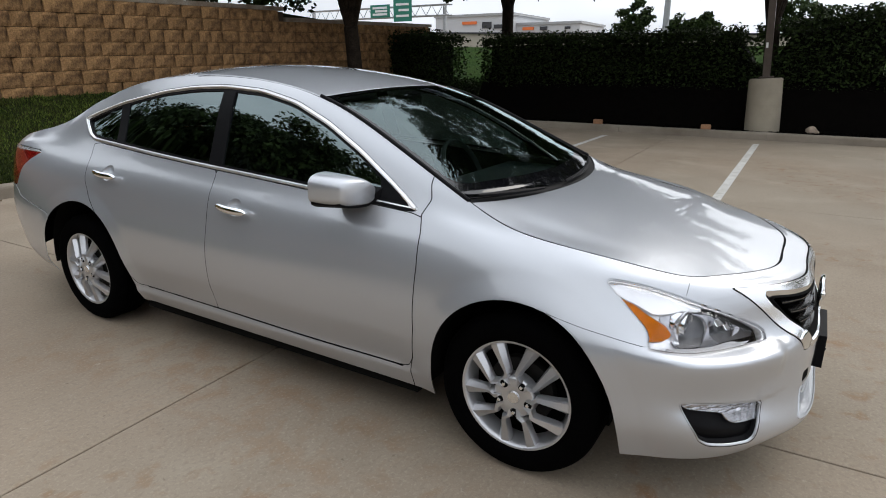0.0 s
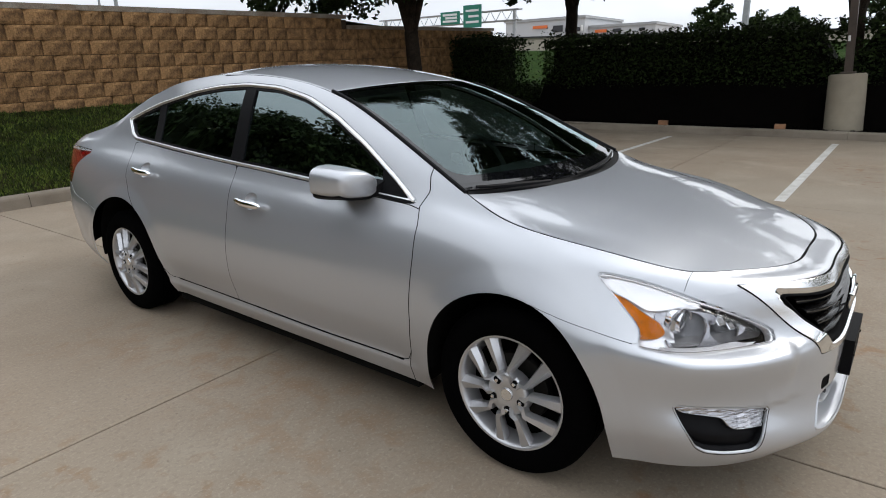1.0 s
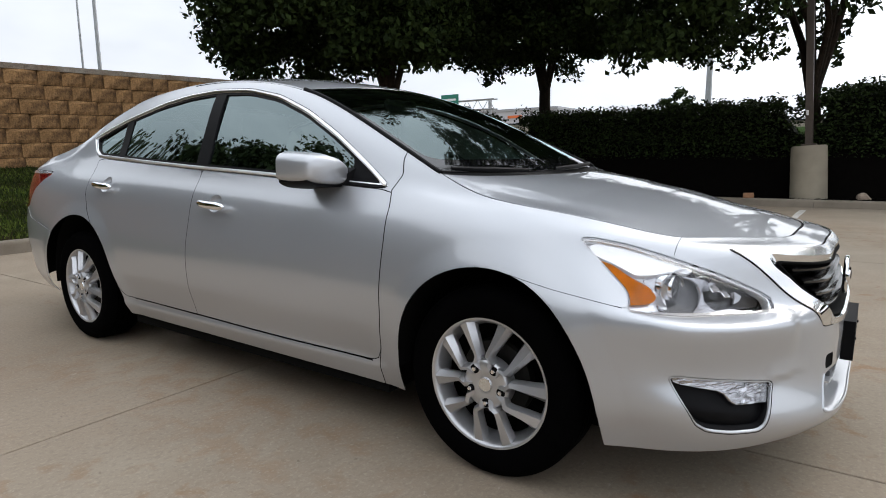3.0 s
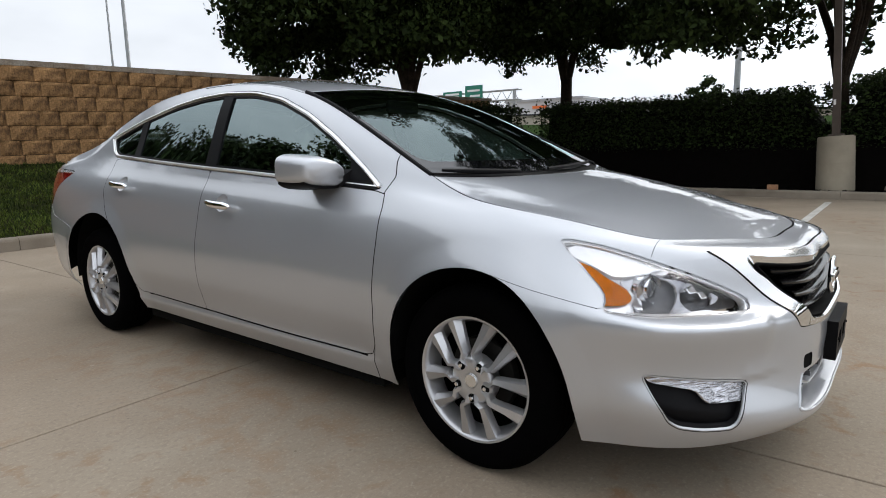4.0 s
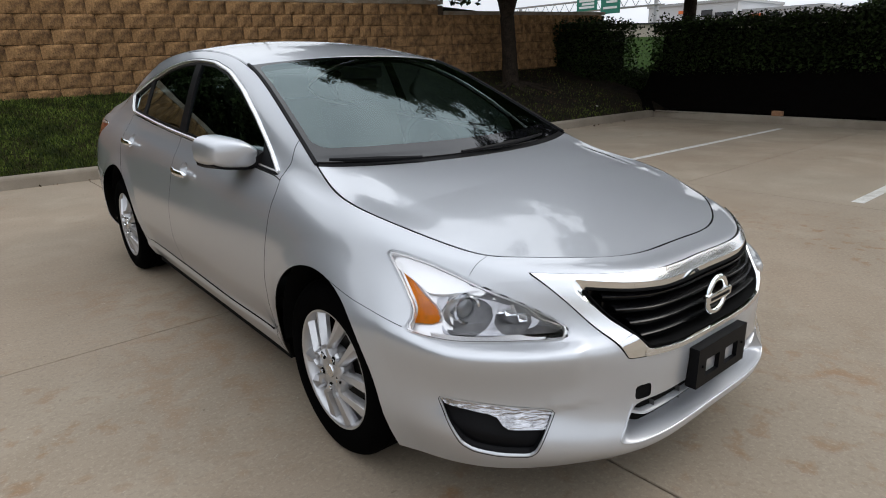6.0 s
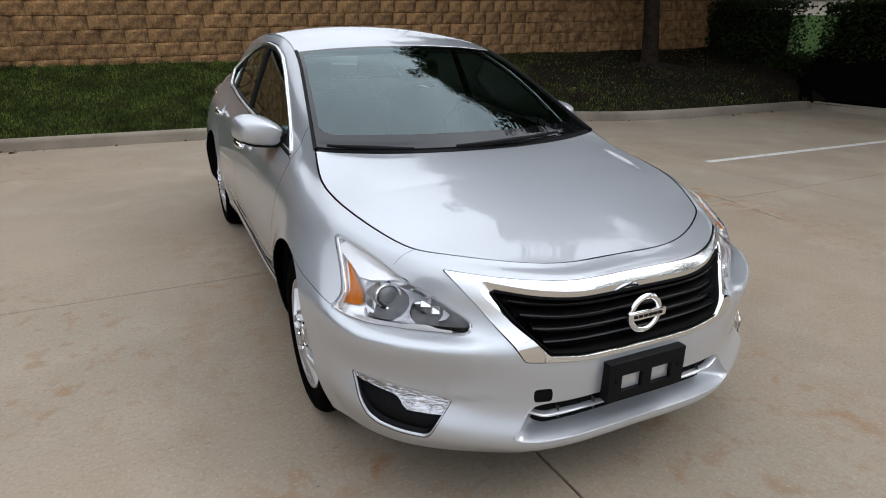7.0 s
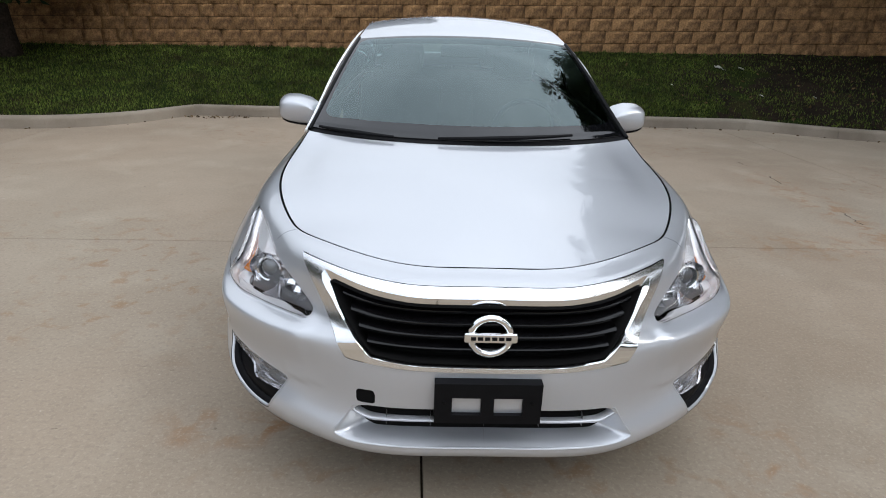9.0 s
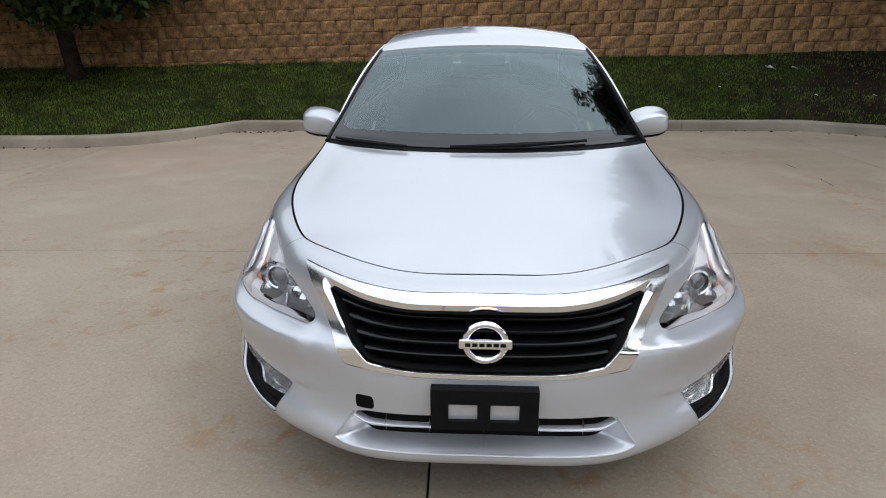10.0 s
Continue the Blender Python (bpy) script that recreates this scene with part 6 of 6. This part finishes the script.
def hedge(x0, x1, y0, y1, h, n, seed, label, tall=None, thin=None, ends=1.0, leaf=.085):
    """A clipped hedge along y; tall: where it has grown higher; thin: where its top has gaps."""
    r = np.random.default_rng(seed)
    ob = thing("hedge", ((x0 + x1) / 2, (y0 + y1) / 2, .12), label, "hedge", "hedges")
    cx, cy = (x0 + x1) / 2, (y0 + y1) / 2

    def top(y):
        z = h * (1 + .06 * noise.noise((y * .8, seed, 0)) + .06 * noise.noise((y * 2.5, seed, 3)))
        if tall:
            z += tall[2] * max(0.0, 1 - ((y - tall[0]) / tall[1]) ** 2)
        return z
    # solid dark body behind the leaves, in place of shaded depth
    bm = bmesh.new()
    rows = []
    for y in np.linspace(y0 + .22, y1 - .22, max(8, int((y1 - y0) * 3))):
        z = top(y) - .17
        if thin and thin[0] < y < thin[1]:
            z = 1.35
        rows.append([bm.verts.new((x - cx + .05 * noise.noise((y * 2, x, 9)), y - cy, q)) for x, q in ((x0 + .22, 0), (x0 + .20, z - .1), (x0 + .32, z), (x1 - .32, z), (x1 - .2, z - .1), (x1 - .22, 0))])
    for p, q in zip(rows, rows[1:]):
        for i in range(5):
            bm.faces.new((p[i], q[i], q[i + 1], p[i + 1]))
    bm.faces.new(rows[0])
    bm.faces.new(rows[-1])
    part("inner_growth", bm, M_HEDGESHADE, ob, "dark solid core standing in for inner shade")
    pts = []
    while len(pts) < n:
        y = r.uniform(y0, y1)
        if y < -5 and r.random() < .6:
            continue
        hh = top(y)
        side = r.random()
        if side < .46 - .1 * (ends > 1):
            p = (x0 + abs(r.normal(0, .09)) + .07 * noise.noise((y * 1.5, r.uniform(0, .2), seed)), y, r.uniform(.02, hh))
        elif side < (.86 if ends == 1 else .66):
            p = (r.uniform(x0, x1), y, hh - abs(r.normal(0, .08)) + (.2 * r.random() ** 4))
        elif side < (.93 if ends == 1 else .95):
            p = (r.uniform(x0, x1), (y0 if r.random() < .5 else y1) + r.normal(0, .13), r.uniform(.02, hh))
        else:
            p = (x1 - abs(r.normal(0, .1)), y, r.uniform(.02, hh))
        if thin and thin[0] < y < thin[1] and p[2] > 1.4 and noise.noise((y * 2.6, p[2] * 2.6, 7)) < -.05:
            continue
        pts.append((p[0] - cx, p[1] - cy, p[2]))
    leaves("hedge_leaves", np.array(pts), leaf, M_HEDGE, ob, seed, "small dark green hedge leaves")
    return ob


# near-black: the shade within the hedges is in this colour
M_HEDGESHADE = material("hedge_shade_core", (.006, .007, .004), .95, spots=.4, scale=6, spec=.05)
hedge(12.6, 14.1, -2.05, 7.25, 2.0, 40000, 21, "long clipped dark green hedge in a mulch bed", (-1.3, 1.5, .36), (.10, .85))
# the low middle one is added to hide the pale bank in the gap
hedge(12.7, 14.0, 7.0, 8.7, .80, 5000, 23, "low dark shrubs added to cover the bank between the hedges", ends=4)
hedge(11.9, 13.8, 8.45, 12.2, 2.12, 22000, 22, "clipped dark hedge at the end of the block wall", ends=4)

# out of view: added to fill bright gaps in the side-window reflections
thicket = hedge(0, 1.8, -7.5, 7.5, 3.3, 20000, 27, "unseen dark thicket added to darken the window reflections", leaf=.15)
thicket.location, thicket.rotation_euler = (-7.8, 15.6, 2.35), (0, 0, radians(90))

bed_rows = [(11.33, 0, .125), (12.05, .02, .15), (12.45, .04, .70), (12.8, .05, 1.25), (14.2, .05, 1.2), (16.6, .05, .95)]
bed_v = [(x, y, z + .05 * noise.noise((x * 2, y * 1.3, 2)) * (z > .14)) for y in np.linspace(-16, 7.2, 60) for x, _, z in bed_rows]
bed_v += [(16.6, 8.6, .80), (13.4, 10.6, .75), (11.0, 8.6, .42), (11.0, 6.4, .14), (11.45, 6.3, .125), (12.6, 7.2, .5), (14.2, 7.2, .7)]
k = len(bed_rows) * 60
bed_f = [(a * 6 + b, a * 6 + b + 1, a * 6 + b + 7, a * 6 + b + 6) for a in range(59) for b in range(5)] + [(k + 4, k + 5, k + 1, k + 2, k + 3), (k + 5, k + 6, k, k + 1)]
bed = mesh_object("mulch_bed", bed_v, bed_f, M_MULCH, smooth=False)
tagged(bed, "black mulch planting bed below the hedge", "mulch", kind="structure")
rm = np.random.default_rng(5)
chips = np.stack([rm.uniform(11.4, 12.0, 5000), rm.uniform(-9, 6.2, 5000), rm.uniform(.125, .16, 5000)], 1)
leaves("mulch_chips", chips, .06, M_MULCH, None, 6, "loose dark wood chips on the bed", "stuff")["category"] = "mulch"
berm_v = [(14.4, -40, .1), (14.4, 7.2, .28), (14.4, 12, .6), (30, -40, 2.1), (30, 12, 2.3), (30, 26, 2.6), (75, -60, 2.6), (75, 30, 2.8), (75, 70, 3.0), (14.4, 20, 2.2)]
M_BERM = material("bank_grass", (.013, .032, .005), .95, spots=.5, scale=.9, grain=.5, grain_scale=14, second=(.024, .042, .009), spec=.02, relief=.05)
berm = mesh_object("berm", berm_v, [(0, 3, 4, 1), (1, 4, 5, 2), (2, 5, 9), (3, 6, 7, 4), (4, 7, 8, 5)], M_BERM, smooth=False)
tagged(berm, "green grass bank rising towards the highway", "lawn", kind="structure")

# ---- lamp post by the bed ----
post = thing("lamp_post", (11.82, .14, .12), "bronze lamp post on a round concrete base", "lamp post")
bm = bmesh.new()
bmesh.ops.create_cone(bm, cap_ends=True, segments=40, radius1=.335, radius2=.318, depth=1.12, matrix=Matrix.Translation((0, 0, .52)))
bmesh.ops.bevel(bm, geom=[e for e in bm.edges if e.verts[0].co.z > 1 and e.verts[1].co.z > 1], offset=.02, segments=2, affect="EDGES")
part("concrete_base", bm, M_POLEBASE, post, "round pale concrete base with formwork rings", smooth=True)
for z in (.28, .55, .78):
    bm = bmesh.new()
    bmesh.ops.create_cone(bm, cap_ends=False, segments=40, radius1=.3365, radius2=.3365, depth=.012, matrix=Matrix.Translation((0, 0, z)))
    part("form_ring", bm, M_POLEBASE, post, smooth=True)
bm = bmesh.new()
box(bm, -.13, .13, -.13, .13, 1.08, 1.12, .01)
part("base_plate", bm, M_BRONZE, post)
bm = bmesh.new()
tube(bm, [(0, 0, 1.1), (0, 0, 9)], [.095, .07], 4)
part("pole", bm, M_BRONZE, post, "square tapered bronze pole")
bm = bmesh.new()
box(bm, -.105, -.085, .005, .045, 1.68, 1.78)
part("pole_tag", bm, material("tag_white", (.7, .7, .68), .6), post, "small white tag on the pole")

post.rotation_euler = (radians(-3.2), 0, 0)

# ---- kerb litter ----
M_BRICK = material("loose_brick", (.38, .20, .11), .9, spots=.3, scale=12, grain=.2, grain_scale=80)
for x, y, a in ((11.42, 1.18, 8), (11.42, 3.52, -6)):
    ob = tagged(new("brick"), "loose tan brick lying on the kerb", "brick", "loose bricks")
    bm = bmesh.new()
    box(bm, -.05, .05, -.10, .10, 0, .10, .006)
    part("brick_body", bm, M_BRICK, ob)
    ob.location, ob.rotation_euler = (x, y, .148), (0, 0, radians(a))
M_STONE = material("pale_stone", (.40, .31, .24), .9, spots=.3, scale=14, grain=.2, grain_scale=60)
bm = bmesh.new()
bmesh.ops.create_icosphere(bm, subdivisions=2, radius=.13, matrix=Matrix.Diagonal((.8, 1.0, .9, 1)))
for v in bm.verts:
    v.co *= 1 + .40 * noise.noise(v.co * 7)
rock = part("rock", bm, M_STONE, None)
rock.location = (11.75, -.78, .17)
tagged(rock, "pale rough stone lying in the mulch", "stone")

# ---- litter and dry leaves ----
M_DRY = leaf_material("dry_leaves", (.03, .018, .008), (.16, .105, .05))
rl = np.random.default_rng(8)
k1 = np.stack([rl.normal(-3.35, .30, 60), rl.normal(6.86, .07, 60), np.full(60, .008)], 1)
k2 = np.stack([rl.uniform(-9, 10, 90), np.zeros(90), np.full(90, .01)], 1)
k2[:, 1] = [north_edge(x) - .15 - abs(rl.normal(0, .06)) for x in k2[:, 0]]
leaves("dry_leaves", np.concatenate([k1, k2]), .05, M_DRY, None, 61, "dry brown leaves lying along the kerb", "stuff")["category"] = "leaves"
k3 = np.array([(x, y, lawn_z(x, y) + .02) for x, y in zip(rl.uniform(3, 11.5, 220), rl.uniform(6.7, 9.7, 220)) if y > north_edge(x) + .05])
leaves("leaf_litter", k3, .06, M_DRY, None, 62, "fallen leaves scattered on the grass and soil", "stuff")["category"] = "leaves"
M_PAPER = material("litter_paper", (.62, .60, .56), .8, spots=.2, scale=30)
for x, y, sz, a in ((5.15, 9.0, .16, 20), (5.5, 8.9, .10, 70), (5.35, 7.75, .05, 10), (6.1, 7.5, .05, 40), (4.0, 8.2, .04, 0), (9.8, 6.75, .06, 35)):
    bm = bmesh.new()
    bmesh.ops.create_grid(bm, x_segments=4, y_segments=4, size=sz * .5)
    for v in bm.verts:
        v.co.z += .35 * sz * noise.noise((v.co.x * 14 + x, v.co.y * 14, y)) + .02
    bmesh.ops.solidify(bm, geom=bm.faces[:], thickness=.002)
    sheet = part("paper_scrap", bm, M_PAPER, None)
    sheet.location, sheet.rotation_euler = (x, y, lawn_z(x, y) + .02), (.3, .2, radians(a))
    tagged(sheet, "crumpled white paper scrap lying on the grass", "litter", "paper scraps")

# a crack across one slab
rc = np.random.default_rng(71)
path = [(3.34 + .04 * y + .03 * math.sin(y * 5) + rc.normal(0, .010), y) for y in np.linspace(.2, 4.6, 110)]
cv = [(x + e * (.001 + .006 * rc.random()), y, .0025) for x, y in path for e in (-1, 1)]
shown = [i for i in range(109) if noise.noise((path[i][1] * 2.3, 3, 1)) > .08]
crack = mesh_object("ground_crack", cv, [(2 * i, 2 * i + 1, 2 * i + 3, 2 * i + 2) for i in shown], M_MULCH, smooth=False)
tagged(crack, "thin dark crack across a concrete slab", "crack", kind="structure")

# ---- distance: highway wall, buildings, gantry, poles ----
M_FARWALL = material("highway_concrete", (.50, .44, .36), .9, spots=.15, scale=.15)
M_METALWALL = material("pale_cladding", (.50, .51, .53), .7, spots=.1, scale=.08)
M_DARK = material("dark_glazing", (.03, .03, .035), .2)
M_SIGN = material("sign_green", (.01, .19, .13), .5, spots=.15, scale=1.5)
M_WHITE = material("white_mark", (.75, .76, .75), .6)
M_ORANGE = material("orange_mark", (.7, .16, .04), .6)
hw = thing("highway_wall", (60, 30, 0), "pale concrete highway barrier beyond the bank", "barrier", kind="structure")
bm = bmesh.new()
box(bm, -.4, .4, -70, 48, 0, 4.55)
part("wall_panel", bm, M_FARWALL, hw)
hw.rotation_euler = (radians(1.5), 0, 0)
bm = bmesh.new()
box(bm, -.6, .5, -70, 48, 4.55, 4.70)
part("wall_rail", bm, M_DARK, hw, "dark shaded rail on the barrier")


def far_building(at, wide, deep, high, label, marks):
    b = thing("commercial_building", at, label, "building", "far buildings")
    bm = bmesh.new()
    box(bm, 0, deep, -wide / 2, wide / 2, 0, high)
    part("wall", bm, M_METALWALL, b)
    bm = bmesh.new()
    box(bm, -.3, deep, -wide / 2 - .3, wide / 2 + .3, high, high + .5)
    part("roof", bm, M_GALV, b, "grey roof edge")
    for y0, y1, z0, z1, mt, nm in marks:
        bm = bmesh.new()
        box(bm, -.25, -.05, y0, y1, z0, z1)
        part(nm, bm, mt, b)


far_building((120, 66, 0), 19, 20, 11.2, "long pale grey commercial building far away", ((-8.6, -5.2, 8.6, 9.4, M_DARK, "window"), (-4.6, -2.4, 8.7, 10.0, M_DARK, "window"), (-1, 2.5, 9.6, 10.2, M_ORANGE, "sign_bar"), (-9.2, -8.8, 8.7, 9.8, M_WHITE, "sign_bar")))
far_building((122, 49.5, 0), 14, 16, 9.2, "low white commercial building far away", ((-5, -3.8, 8.2, 8.7, M_DARK, "window"), (0, 1.6, 8.1, 8.8, M_DARK, "window"), (3, 5.5, 8.2, 8.8, M_ORANGE, "sign_bar")))
gantry = thing("sign_gantry", (80, 60, 0), "steel highway gantry with green signs", "gantry")
bm = bmesh.new()
for z in (8.4, 9.9):
    for x in (-.5, .5):
        tube(bm, [(x, -12, z), (x, 16, z)], .11, 6)
for i in range(15):
    y = -12 + 2 * i
    tube(bm, [(-.5, y, 8.4), (-.5, min(y + 1, 16), 9.9), (-.5, min(y + 2, 16), 8.4)], .07, 5)
part("truss", bm, M_GALV, gantry, "grey steel truss")
for y in (-11, 15):
    bm = bmesh.new()
    tube(bm, [(0, y, 0), (0, y, 10)], .3, 8)
    part("gantry_post", bm, M_GALV, gantry)
for y0, y1, z0, z1 in ((-5.6, -2.2, 7.7, 11.0), (-1.5, 2.3, 8.4, 10.3)):
    bm = bmesh.new()
    box(bm, -.85, -.75, y0, y1, z0, z1, .02)
    panel = part("sign_panel", bm, M_SIGN, gantry, "green highway sign panel")
    for k in range(3):
        bm = bmesh.new()
        zz = z1 - (z1 - z0) * (.25 + .25 * k)
        box(bm, -.90, -.86, y0 + .5, y1 - .5 - .5 * (k % 2), zz - .16, zz + .16)
        part("lettering_bar", bm, M_WHITE, panel)
for x, y, h, arm, rr in ((40, 8.35, 13, 0, .22), (12.4, 30, 12, 0, .11), (11.9, 30.6, 8.3, 2.0, .07)):
    sp = thing("street_lamp", (x, y, 1.0), "tall grey steel street lamp far off", "street lamp", "far street lamps")
    bm = bmesh.new()
    tube(bm, [(0, 0, 0), (0, 0, h)], [rr, rr * .6], 8)
    part("pole", bm, M_GALV, sp)
    if arm:
        bm = bmesh.new()
        tube(bm, [(0, 0, h - .35), (arm * .5, 0, h + .1), (arm, 0, h + .15)], .045, 6)
        part("arm", bm, M_GALV, sp)
        bm = bmesh.new()
        box(bm, arm - .1, arm + .55, -.12, .12, h + .08, h + .2, .03)
        part("lamp_head", bm, M_GALV, sp)
for i, (x, y, h, c) in enumerate(((60, 15.6, 7.2, 1.6), (60, 11.6, 5.4, 1.2), (60, 9.2, 5.6, 1.3), (62, 1.5, 6.6, 2.5))):
    build_tree((x, y, 2.5), h - 2.5, c, .8, 1.2, .12, 70, 40, 50 + i, "small bushy green tree in the distance", leaf=.35, limbs=5, group="far trees")
